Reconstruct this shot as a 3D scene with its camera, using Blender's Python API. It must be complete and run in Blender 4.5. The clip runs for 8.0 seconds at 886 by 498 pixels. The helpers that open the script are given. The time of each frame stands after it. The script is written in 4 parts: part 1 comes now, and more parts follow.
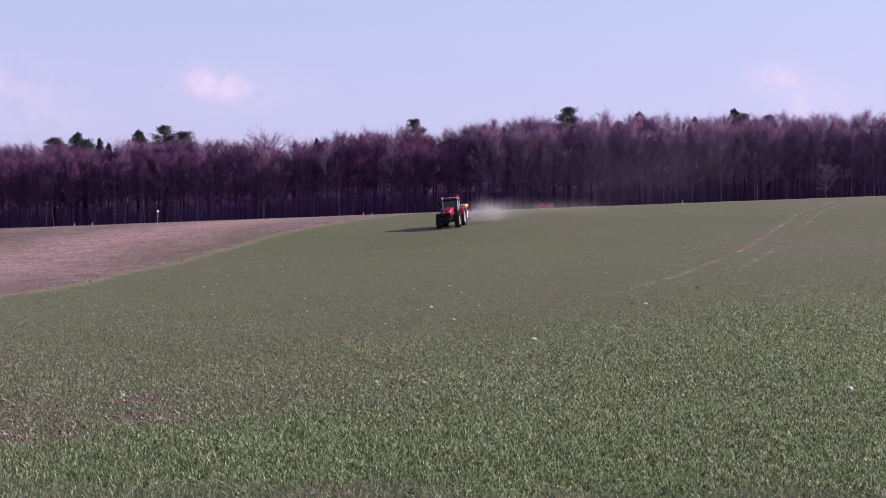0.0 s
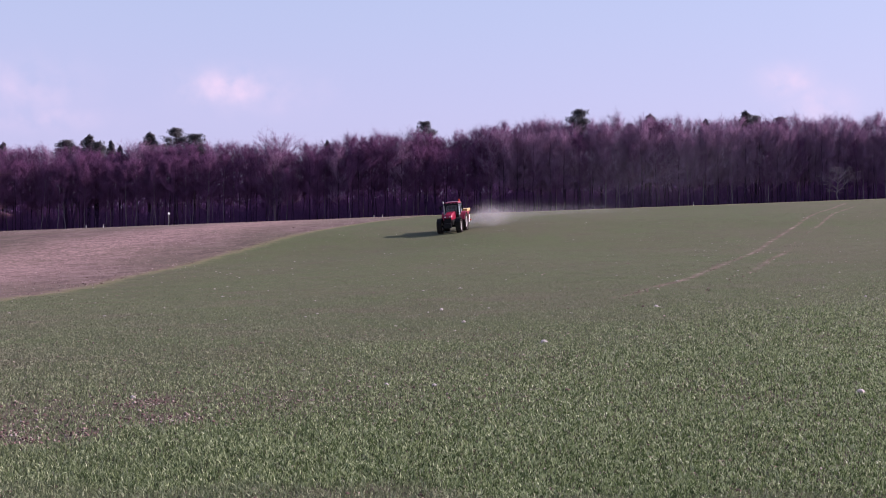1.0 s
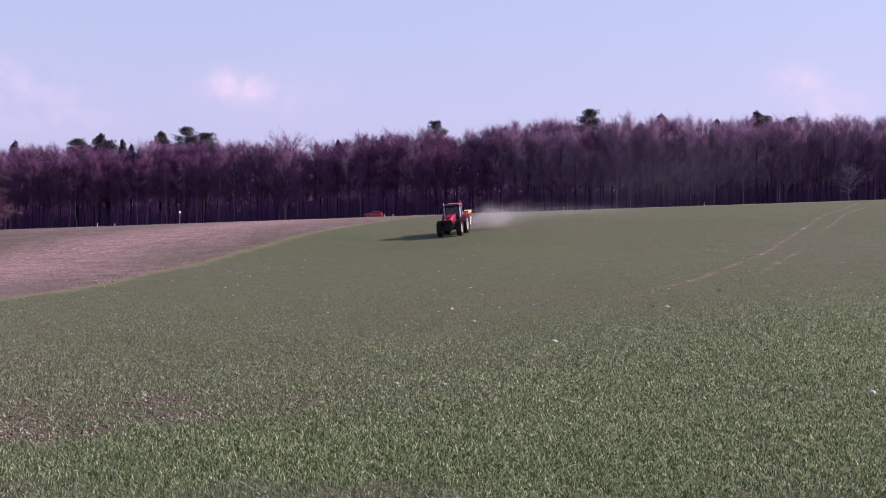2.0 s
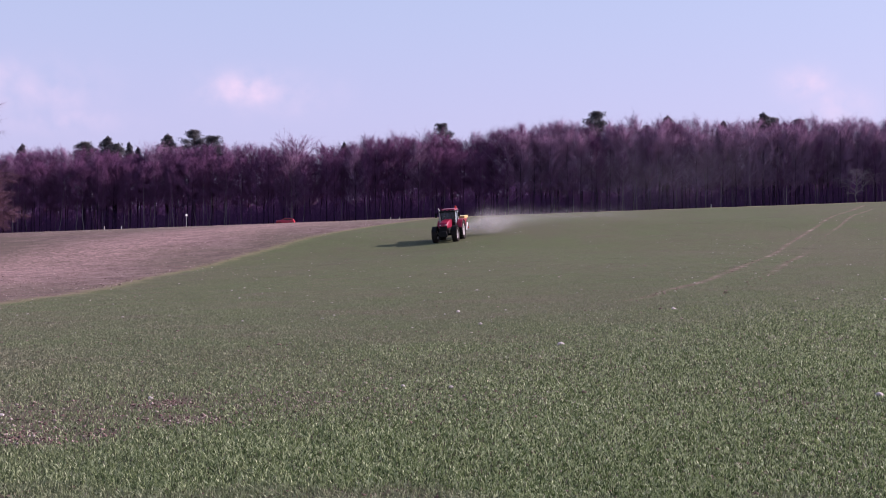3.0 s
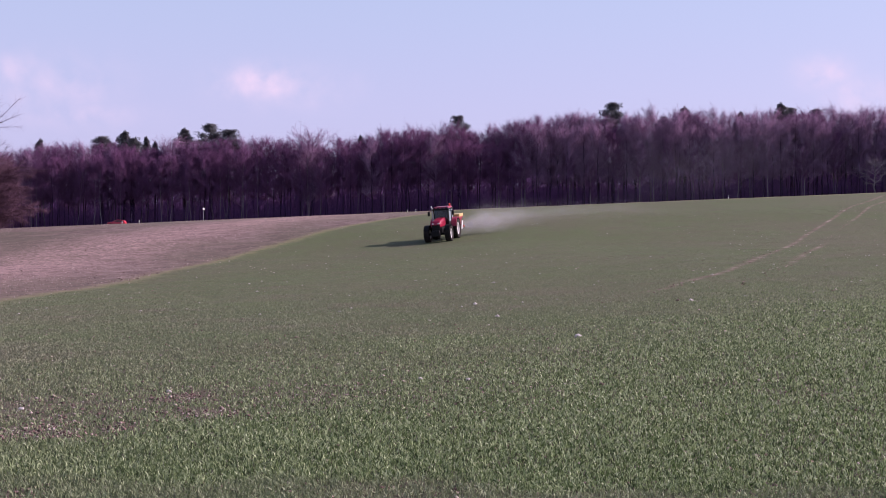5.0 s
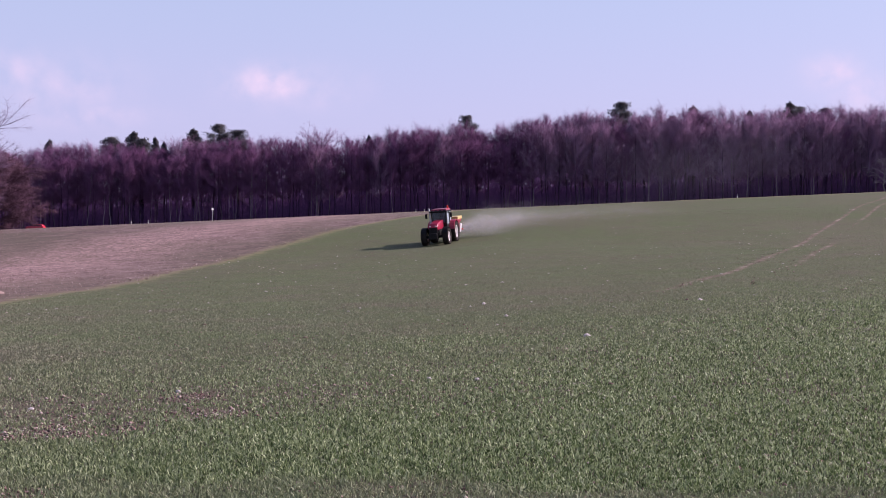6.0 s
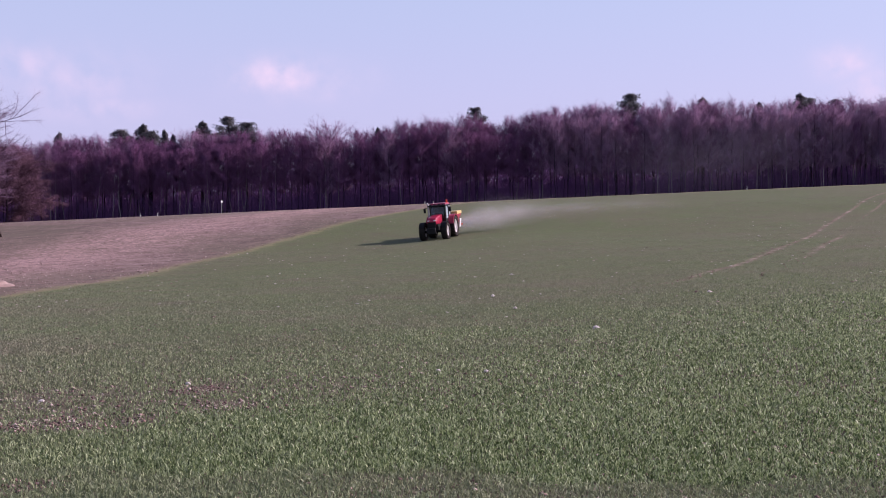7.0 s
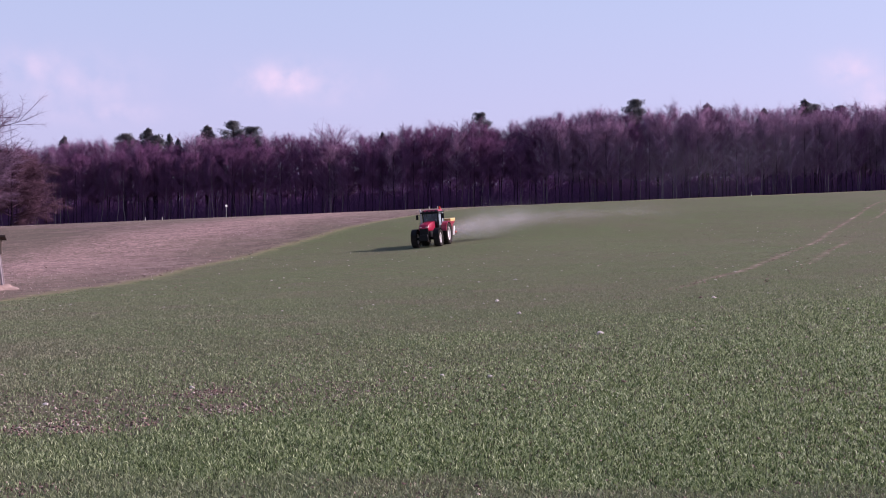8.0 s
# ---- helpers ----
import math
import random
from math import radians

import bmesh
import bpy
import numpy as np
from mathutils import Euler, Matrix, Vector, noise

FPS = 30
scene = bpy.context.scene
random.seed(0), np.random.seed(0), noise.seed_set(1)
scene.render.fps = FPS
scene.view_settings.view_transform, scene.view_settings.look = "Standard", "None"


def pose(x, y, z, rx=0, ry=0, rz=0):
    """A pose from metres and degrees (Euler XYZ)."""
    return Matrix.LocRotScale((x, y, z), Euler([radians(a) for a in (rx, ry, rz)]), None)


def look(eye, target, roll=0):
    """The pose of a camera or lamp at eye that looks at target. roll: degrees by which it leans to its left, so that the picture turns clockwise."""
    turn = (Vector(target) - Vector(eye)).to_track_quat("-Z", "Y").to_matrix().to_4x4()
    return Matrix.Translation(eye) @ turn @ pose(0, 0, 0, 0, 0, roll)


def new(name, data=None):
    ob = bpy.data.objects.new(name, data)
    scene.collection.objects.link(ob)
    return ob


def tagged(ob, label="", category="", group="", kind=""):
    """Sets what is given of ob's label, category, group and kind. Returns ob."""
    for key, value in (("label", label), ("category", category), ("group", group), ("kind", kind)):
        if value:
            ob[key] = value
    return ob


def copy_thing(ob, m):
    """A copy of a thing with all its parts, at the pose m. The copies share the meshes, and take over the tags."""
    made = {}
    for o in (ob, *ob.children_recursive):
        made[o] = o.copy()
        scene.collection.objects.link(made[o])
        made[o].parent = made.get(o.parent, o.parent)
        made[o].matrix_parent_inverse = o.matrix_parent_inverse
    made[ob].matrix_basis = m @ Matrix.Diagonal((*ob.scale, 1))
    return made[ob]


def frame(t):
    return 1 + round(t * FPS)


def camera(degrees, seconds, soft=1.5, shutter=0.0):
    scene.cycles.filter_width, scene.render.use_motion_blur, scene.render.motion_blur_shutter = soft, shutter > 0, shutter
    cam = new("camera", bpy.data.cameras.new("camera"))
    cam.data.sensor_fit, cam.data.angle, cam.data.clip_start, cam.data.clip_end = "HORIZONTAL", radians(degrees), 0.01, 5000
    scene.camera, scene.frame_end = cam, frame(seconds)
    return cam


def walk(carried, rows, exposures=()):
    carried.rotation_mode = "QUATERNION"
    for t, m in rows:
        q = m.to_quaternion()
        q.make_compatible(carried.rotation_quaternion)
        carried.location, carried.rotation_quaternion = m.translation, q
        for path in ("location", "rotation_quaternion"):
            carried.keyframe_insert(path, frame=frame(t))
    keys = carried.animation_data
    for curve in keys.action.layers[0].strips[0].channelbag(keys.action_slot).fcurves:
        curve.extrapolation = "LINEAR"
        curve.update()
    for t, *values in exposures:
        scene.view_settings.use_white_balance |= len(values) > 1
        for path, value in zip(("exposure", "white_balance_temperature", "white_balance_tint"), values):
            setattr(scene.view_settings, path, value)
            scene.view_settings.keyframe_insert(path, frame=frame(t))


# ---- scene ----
cam = camera(40.0, 8.0, soft=0.95)
EYE = 1.6
ROWS = [  # seconds, yaw, pitch, roll of a hand-held camera that turns slowly to the left
    (0.0, 0.0, 0.505, 0.0),
    (0.5, 0.165, 0.562, -0.046),
    (1.0, 0.492, 0.615, -0.028),
    (2.5, 1.142, 0.576, -0.226),
    (3.0, 1.281, 0.703, -0.120),
    (3.5, 1.405, 0.328, 0.012),
    (4.0, 1.644, 0.197, 0.178),
    (4.5, 1.833, 0.349, 0.140),
    (6.0, 2.476, 0.343, 0.245),
    (6.5, 2.559, 0.112, 0.226),
    (7.0, 2.899, -0.022, 0.300),
    (7.5, 2.897, 0.015, 0.045),
    (8.0, 3.096, 0.207, 0.098),
]
walk(cam, [(t, pose(0, 0, EYE, 90 + pitch, roll, yaw)) for t, yaw, pitch, roll in ROWS],
     exposures=[(0.0, 0.36, 6200, 42), (8.0, 0.36, 6200, 42)])

# ---- world and sun ----
SUN_AZ, SUN_EL = 75.0, 29.0  # degrees clockwise from straight ahead, and above the horizon
world = bpy.data.worlds.new("sky")
world.use_nodes = True
scene.world = world
wn, wl = world.node_tree.nodes, world.node_tree.links
wn.clear()
sky = wn.new("ShaderNodeTexSky")
sky.sky_type, sky.sun_disc = "NISHITA", False
sky.sun_elevation, sky.sun_rotation = radians(SUN_EL), radians(SUN_AZ)
sky.air_density, sky.dust_density, sky.ozone_density = 1.0, 2.0, 1.5
w_out, w_bg = wn.new("ShaderNodeOutputWorld"), wn.new("ShaderNodeBackground")
w_bg.inputs["Strength"].default_value = 0.11
wl.new(w_bg.outputs[0], w_out.inputs[0])


def wmath(op, *values):
    k = wn.new("ShaderNodeMath")
    k.operation = op
    for i, v in enumerate(values):
        if isinstance(v, (int, float)):
            k.inputs[i].default_value = v
        else:
            wl.new(v, k.inputs[i])
    return k.outputs[0]


def wmix(fac, a, b):
    k = wn.new("ShaderNodeMix")
    k.data_type = "RGBA"
    for key, v in ((0, fac), (6, a), (7, b)):
        if isinstance(v, (int, float)):
            k.inputs[key].default_value = v
        elif isinstance(v, tuple):
            k.inputs[key].default_value = (*v, 1)
        else:
            wl.new(v, k.inputs[key])
    return k.outputs[2]


# thin high haze evens the sky out; a few faint fair-weather clouds stand low over the wood
way = wn.new("ShaderNodeTexCoord").outputs["Generated"]
sep = wn.new("ShaderNodeSeparateXYZ")
wl.new(way, sep.inputs[0])
ahead_of = wmath("MAXIMUM", sep.outputs[1], 0.05)
cx, cz = wmath("DIVIDE", sep.outputs[0], ahead_of), wmath("DIVIDE", sep.outputs[2], ahead_of)
wisp = wn.new("ShaderNodeTexNoise")
wisp.inputs["Scale"].default_value, wisp.inputs["Detail"].default_value = 42.0, 6.0
wl.new(way, wisp.inputs["Vector"])
cloud = 0.0
for x0, z0, wx, wz, amount in ((-0.184, 0.144, 0.036, 0.013, 1.0), (-0.165, 0.139, 0.05, 0.016, 0.35), (0.275, 0.148, 0.020, 0.012, 0.75), (0.30, 0.130, 0.022, 0.014, 0.65),
                               (-0.36, 0.142, 0.05, 0.022, 0.4), (-0.40, 0.155, 0.03, 0.016, 0.5), (-0.34, 0.118, 0.045, 0.010, 0.45)):
    dx = wmath("POWER", wmath("ABSOLUTE", wmath("DIVIDE", wmath("SUBTRACT", cx, x0), wx)), 2.0)
    dz = wmath("POWER", wmath("ABSOLUTE", wmath("DIVIDE", wmath("SUBTRACT", cz, z0), wz)), 2.0)
    blob = wmath("MULTIPLY", wmath("EXPONENT", wmath("MULTIPLY", wmath("ADD", dx, dz), -1.0)), amount)
    cloud = blob if cloud == 0.0 else wmath("MAXIMUM", cloud, blob)
cloud = wmath("MINIMUM", 1.0, wmath("MULTIPLY", cloud, wmath("MAXIMUM", wmath("MULTIPLY_ADD", wisp.outputs["Fac"], 4.0, -1.3), 0.0)))
veil = wn.new("ShaderNodeMapRange")
veil.interpolation_type = "SMOOTHSTEP"
for key, v in (("From Min", 0.16), ("From Max", 0.75), ("To Min", 0.75), ("To Max", 0.0)):
    veil.inputs[key].default_value = v
wl.new(sep.outputs[2], veil.inputs["Value"])
low = wn.new("ShaderNodeMapRange")
low.interpolation_type = "SMOOTHSTEP"
low.inputs["From Min"].default_value, low.inputs["From Max"].default_value = 0.07, 0.24
wl.new(sep.outputs[2], low.inputs["Value"])
hazy = wmix(veil.outputs[0], sky.outputs[0], wmix(low.outputs[0], (4.1, 4.5, 5.65), (3.6, 4.78, 5.6)))
wl.new(wmix(wmath("MULTIPLY", cloud, 0.75), hazy, (6.1, 5.45, 5.8)), w_bg.inputs["Color"])

sun_data = bpy.data.lights.new("sun", "SUN")
sun_data.energy, sun_data.angle, sun_data.color = 5.0, radians(0.53), (1.0, 0.93, 0.84)
az, el = radians(SUN_AZ), radians(SUN_EL)
sun_way = Vector((math.sin(az) * math.cos(el), math.cos(az) * math.cos(el), math.sin(el)))
sun_lamp = new("sun", sun_data)
sun_lamp.matrix_world = look((0, 0, 60), Vector((0, 0, 60)) - sun_way)


# ---- materials ----
def material(name, rough=0.8, metal=0.0):
    m = bpy.data.materials.new(name)
    m.use_nodes = True
    b = m.node_tree.nodes["Principled BSDF"]
    b.inputs["Roughness"].default_value, b.inputs["Metallic"].default_value = rough, metal
    b.inputs["Specular IOR Level"].default_value = 0.5 if rough < 0.6 else 0.12
    return m, m.node_tree.nodes, m.node_tree.links, b


def noise_node(n, l, scale, detail=4.0, rough=0.6, coords=None):
    t = n.new("ShaderNodeTexNoise")
    t.inputs["Scale"].default_value, t.inputs["Detail"].default_value, t.inputs["Roughness"].default_value = scale, detail, rough
    if coords is not None:
        l.new(coords, t.inputs["Vector"])
    return t.outputs["Fac"]


def ramp(n, l, fac, stops):
    r = n.new("ShaderNodeValToRGB")
    while len(r.color_ramp.elements) < len(stops):
        r.color_ramp.elements.new(0.5)
    for e, (p, c) in zip(r.color_ramp.elements, stops):
        e.position, e.color = p, (*c, 1) if len(c) == 3 else c
    l.new(fac, r.inputs["Fac"])
    return r.outputs["Color"]


def mixed(n, l, fac, a, b, blend="MIX"):
    m = n.new("ShaderNodeMix")
    m.data_type, m.blend_type = "RGBA", blend
    for key, v in ((0, fac), (6, a), (7, b)):
        if isinstance(v, (int, float)):
            m.inputs[key].default_value = v
        elif isinstance(v, tuple):
            m.inputs[key].default_value = (*v, 1)
        else:
            l.new(v, m.inputs[key])
    return m.outputs[2]


def bumped(n, l, b, height, strength, distance):
    k = n.new("ShaderNodeBump")
    k.inputs["Strength"].default_value, k.inputs["Distance"].default_value = strength, distance
    l.new(height, k.inputs["Height"])
    l.new(k.outputs[0], b.inputs["Normal"])


def two_scale(name, dark, light, fine, coarse, rough=0.8, metal=0.0, bump=0.0, per_object=0.0):
    """A surface that varies in grain and in larger stains, and a little from object to object."""
    m, n, l, b = material(name, rough, metal)
    pos = n.new("ShaderNodeTexCoord").outputs["Object"]
    f1, f2 = noise_node(n, l, fine, 5, 0.65, pos), noise_node(n, l, coarse, 3, 0.5, pos)
    col = mixed(n, l, f1, dark, light)
    col = mixed(n, l, ramp(n, l, f2, [(0.35, (0, 0, 0)), (0.7, (0.45, 0.45, 0.45))]), col, tuple(0.6 * c for c in dark))
    if per_object:
        info = n.new("ShaderNodeObjectInfo")
        tone = ramp(n, l, info.outputs["Random"], [(0.0, (1 - per_object,) * 3), (1.0, (1, 1, 1))])
        col = mixed(n, l, 1.0, col, tone, "MULTIPLY")
    l.new(col, b.inputs["Base Color"])
    if bump:
        bumped(n, l, b, f1, 0.5, bump)
    return m


def island_mix(name, stops, rough=0.7, spread=0.25, translucent=False, each=0.6):
    """Blades, twigs and clods: each little piece has its own tone, with slow drifts over the plan."""
    m, n, l, b = material(name, rough)
    geo = n.new("ShaderNodeNewGeometry")
    slow = noise_node(n, l, spread, 3, 0.6, geo.outputs["Position"])
    add = n.new("ShaderNodeMath")
    add.operation = "MULTIPLY_ADD"
    l.new(geo.outputs["Random Per Island"], add.inputs[0])
    add.inputs[1].default_value = each
    half = n.new("ShaderNodeMath")
    half.operation = "MULTIPLY"
    half.inputs[1].default_value = 1 - each
    l.new(slow, half.inputs[0])
    l.new(half.outputs[0], add.inputs[2])
    col = ramp(n, l, add.outputs[0], stops)
    l.new(col, b.inputs["Base Color"])
    if translucent:
        tr, mx = n.new("ShaderNodeBsdfTranslucent"), n.new("ShaderNodeMixShader")
        l.new(col, tr.inputs["Color"])
        mx.inputs[0].default_value = 0.3
        l.new(b.outputs[0], mx.inputs[1])
        l.new(tr.outputs[0], mx.inputs[2])
        l.new(mx.outputs[0], n["Material Output"].inputs["Surface"])
    return m


def ground_material():
    m, n, l, b = material("field_soil", 0.92)
    pos = n.new("ShaderNodeTexCoord").outputs["Object"]
    clod, patch, broad = noise_node(n, l, 14.0, 8, 0.85, pos), noise_node(n, l, 0.55, 4, 0.6, pos), noise_node(n, l, 0.06, 3, 0.5, pos)
    streak = n.new("ShaderNodeMapping")
    streak.inputs["Scale"].default_value = (0.35, 0.25, 1.0)
    l.new(pos, streak.inputs["Vector"])
    drill = noise_node(n, l, 1.4, 4, 0.6, streak.outputs[0])
    soil = ramp(n, l, clod, [(0.36, (0.040, 0.028, 0.025)), (0.5, (0.098, 0.069, 0.060)), (0.66, (0.215, 0.160, 0.140))])
    crop = ramp(n, l, clod, [(0.36, (0.060, 0.074, 0.035)), (0.5, (0.089, 0.119, 0.049)), (0.66, (0.142, 0.162, 0.080))])
    drift = noise_node(n, l, 0.16, 5, 0.65, streak.outputs[0])
    crop = mixed(n, l, ramp(n, l, drift, [(0.42, (0, 0, 0)), (0.6, (0.5, 0.5, 0.5))]), crop, (0.122, 0.108, 0.070))
    cover = ramp(n, l, patch, [(0.3, (0.6, 0.6, 0.6)), (0.55, (0.97, 0.97, 0.97))])
    thick = n.new("ShaderNodeAttribute")
    thick.attribute_name = "thick_crop"
    green = mixed(n, l, mixed(n, l, 1.0, cover, thick.outputs["Color"], "MULTIPLY"), soil, crop)
    green = mixed(n, l, ramp(n, l, broad, [(0.35, (0, 0, 0)), (0.7, (0.35, 0.35, 0.35))]), green, (0.075, 0.098, 0.036))
    speck = noise_node(n, l, 2.6, 5, 0.75, pos)
    straw = ramp(n, l, drill, [(0.38, (0.094, 0.064, 0.056)), (0.5, (0.135, 0.096, 0.082)), (0.62, (0.19, 0.140, 0.120))])
    straw = mixed(n, l, ramp(n, l, speck, [(0.52, (0, 0, 0)), (0.66, (0.8, 0.8, 0.8))]), straw, (0.34, 0.26, 0.22))
    straw = mixed(n, l, ramp(n, l, broad, [(0.42, (0, 0, 0)), (0.58, (0.75, 0.75, 0.75))]), straw, (0.105, 0.090, 0.062))
    far = n.new("ShaderNodeAttribute")
    far.attribute_name = "weedy"
    weeds = mixed(n, l, 1.0, far.outputs["Color"], ramp(n, l, patch, [(0.35, (0.45, 0.45, 0.45)), (0.6, (0.95, 0.95, 0.95))]), "MULTIPLY")
    straw = mixed(n, l, weeds, straw, (0.150, 0.134, 0.098))
    band = n.new("ShaderNodeAttribute")
    band.attribute_name = "dry_band"
    dry = mixed(n, l, 1.0, band.outputs["Color"], ramp(n, l, speck, [(0.42, (0.12, 0.12, 0.12)), (0.6, (1, 1, 1))]), "MULTIPLY")
    dry = mixed(n, l, 1.0, dry, ramp(n, l, drill, [(0.36, (0.65, 0.65, 0.65)), (0.58, (1, 1, 1))]), "MULTIPLY")
    straw = mixed(n, l, dry, straw, (0.44, 0.285, 0.26))

    def attr(key):
        at = n.new("ShaderNodeAttribute")
        at.attribute_name = key
        return at.outputs["Fac"]

    def calc(op, *values):
        k = n.new("ShaderNodeMath")
        k.operation = op
        for q, v in enumerate(values):
            if isinstance(v, (int, float)):
                k.inputs[q].default_value = v
            else:
                l.new(v, k.inputs[q])
        return k.outputs[0]

    def rut(offset, width):
        d = calc("DIVIDE", calc("SUBTRACT", attr("track_gap"), offset), width)
        return calc("EXPONENT", calc("MULTIPLY", calc("MULTIPLY", d, d), -1.0))

    ragged = noise_node(n, l, 0.9, 5, 0.7, pos)
    edge = calc("ADD", attr("edge_gap"), calc("MULTIPLY_ADD", ragged, 3.0, -1.5))
    inside = n.new("ShaderNodeMapRange")
    inside.inputs["From Min"].default_value, inside.inputs["From Max"].default_value = -0.25, 0.45
    l.new(edge, inside.inputs["Value"])
    green = mixed(n, l, inside.outputs[0], green, straw)
    near_edge = calc("EXPONENT", calc("MULTIPLY", calc("MULTIPLY", edge, edge), -2.2))
    green = mixed(n, l, calc("MAXIMUM", attr("verge"), calc("MULTIPLY", near_edge, calc("MULTIPLY_ADD", speck, 2.4, -0.75))), green, (0.25, 0.235, 0.115))
    torn = ramp(n, l, noise_node(n, l, 0.5, 6, 0.8, pos), [(0.38, (0.12, 0.12, 0.12)), (0.54, (0.92, 0.92, 0.92))])
    ruts = calc("ADD", calc("MULTIPLY", rut(0.0, 0.18), attr("track_here")), calc("MULTIPLY", rut(1.85, 0.16), attr("track_again")))
    earth = ramp(n, l, noise_node(n, l, 0.7, 5, 0.8, pos), [(0.36, (0.10, 0.075, 0.052)), (0.52, (0.20, 0.145, 0.112)), (0.66, (0.42, 0.34, 0.28))])
    green = mixed(n, l, mixed(n, l, 1.0, ruts, torn, "MULTIPLY"), green, earth)
    green = mixed(n, l, attr("litter"), green, (0.075, 0.047, 0.036))
    green = mixed(n, l, attr("asphalt"), green, (0.055, 0.055, 0.058))
    l.new(green, b.inputs["Base Color"])
    bumped(n, l, b, clod, 0.55, 0.05)
    return m


M_GROUND = ground_material()
M_WHEAT = island_mix("wheat_blades", [(0.1, (0.030, 0.050, 0.020)), (0.42, (0.115, 0.160, 0.066)), (0.66, (0.322, 0.362, 0.21)), (0.95, (0.66, 0.665, 0.53))], 0.62, 0.25, True, 0.84)
wheat_nodes, wheat_links = M_WHEAT.node_tree.nodes, M_WHEAT.node_tree.links
grown = wheat_nodes.new("ShaderNodeAttribute")
grown.attribute_name = "strong"
plan = wheat_nodes.new("ShaderNodeNewGeometry").outputs["Position"]
weak = ramp(wheat_nodes, wheat_links, noise_node(wheat_nodes, wheat_links, 0.22, 6, 0.7, plan), [(0.36, (0.188, 0.232, 0.126)), (0.5, (0.203, 0.228, 0.140)), (0.64, (0.238, 0.222, 0.164))])
for node in [k for k in wheat_nodes if k.type in ("BSDF_PRINCIPLED", "BSDF_TRANSLUCENT")]:
    slot = node.inputs["Base Color" if node.type == "BSDF_PRINCIPLED" else "Color"]
    tone = slot.links[0].from_socket
    thin = mixed(wheat_nodes, wheat_links, 0.9, tone, weak)
    lush = mixed(wheat_nodes, wheat_links, 1.0, tone, (0.81, 0.95, 0.68), "MULTIPLY")
    wheat_links.new(mixed(wheat_nodes, wheat_links, grown.outputs["Fac"], thin, lush), slot)
    if node.type == "BSDF_PRINCIPLED":
        node.inputs["Roughness"].default_value = 0.52
        sheen = wheat_nodes.new("ShaderNodeMath")
        sheen.operation = "MULTIPLY_ADD"
        sheen.inputs[1].default_value, sheen.inputs[2].default_value = 0.3, 0.08
        wheat_links.new(grown.outputs["Fac"], sheen.inputs[0])
        wheat_links.new(sheen.outputs[0], node.inputs["Specular IOR Level"])
M_STRAW = island_mix("straw_stubble", [(0.1, (0.13, 0.085, 0.076)), (0.55, (0.22, 0.15, 0.13)), (0.9, (0.62, 0.52, 0.46))], 0.8)
M_CLOD = island_mix("clods_and_chips", [(0.1, (0.075, 0.050, 0.044)), (0.6, (0.20, 0.130, 0.115)), (0.92, (0.6, 0.52, 0.45))], 0.9)
M_TWIG = island_mix("bare_twigs", [(0.1, (0.098, 0.038, 0.084)), (0.5, (0.160, 0.063, 0.145)), (0.9, (0.226, 0.108, 0.205))], 0.8, 0.05)
M_TWIG_GREY = island_mix("grey_twigs", [(0.1, (0.150, 0.080, 0.135)), (0.5, (0.255, 0.140, 0.238)), (0.9, (0.385, 0.245, 0.360))], 0.8, 0.05)
# the inner wood's shade put into the colour: darker, more violet than M_TWIG
M_DEEP = island_mix("shade_dark_stems", [(0.1, (0.074, 0.033, 0.102)), (0.5, (0.132, 0.060, 0.172)), (0.9, (0.172, 0.086, 0.215))], 0.9, 0.05)
M_BARK = two_scale("bark", (0.034, 0.018, 0.038), (0.090, 0.049, 0.086), 6, 0.5, 0.9, bump=0.03, per_object=0.5)
M_TWIG_RED = island_mix("dark_red_twigs", [(0.1, (0.045, 0.022, 0.036)), (0.5, (0.088, 0.042, 0.066)), (0.9, (0.155, 0.085, 0.112))], 0.8, 0.1)
M_TWIG_PLUM = island_mix("plum_twigs", [(0.1, (0.070, 0.040, 0.068)), (0.5, (0.118, 0.070, 0.122)), (0.9, (0.215, 0.140, 0.195))], 0.8, 0.1)
M_TWIG_PALE = island_mix("pale_twigs", [(0.1, (0.20, 0.145, 0.165)), (0.5, (0.34, 0.27, 0.29)), (0.9, (0.52, 0.45, 0.46))], 0.8, 0.1)
M_BARK_PALE = two_scale("pale_bark", (0.09, 0.065, 0.075), (0.66, 0.58, 0.58), 2.5, 0.6, 0.85, bump=0.02, per_object=0.4)
M_NEEDLE = island_mix("pine_needles", [(0.1, (0.028, 0.030, 0.034)), (0.5, (0.058, 0.060, 0.064)), (0.9, (0.130, 0.130, 0.130))], 0.6, 0.1)
def dust_material(name, thickness, dark=(0.70, 0.68, 0.66), light=(0.86, 0.84, 0.82)):
    """Fine dust: flakes so thin that most of the light passes."""
    m, n, l, b = material(name, 0.95)
    geo = n.new("ShaderNodeNewGeometry")
    col = ramp(n, l, geo.outputs["Random Per Island"], [(0.1, dark), (0.9, light)])
    l.new(col, b.inputs["Base Color"])
    tr, half, clear, mx = n.new("ShaderNodeBsdfTranslucent"), n.new("ShaderNodeMixShader"), n.new("ShaderNodeBsdfTransparent"), n.new("ShaderNodeMixShader")
    l.new(col, tr.inputs["Color"])
    half.inputs[0].default_value, mx.inputs[0].default_value = 0.5, thickness
    l.new(b.outputs[0], half.inputs[1])
    l.new(tr.outputs[0], half.inputs[2])
    l.new(clear.outputs[0], mx.inputs[1])
    l.new(half.outputs[0], mx.inputs[2])
    l.new(mx.outputs[0], n["Material Output"].inputs["Surface"])
    return m


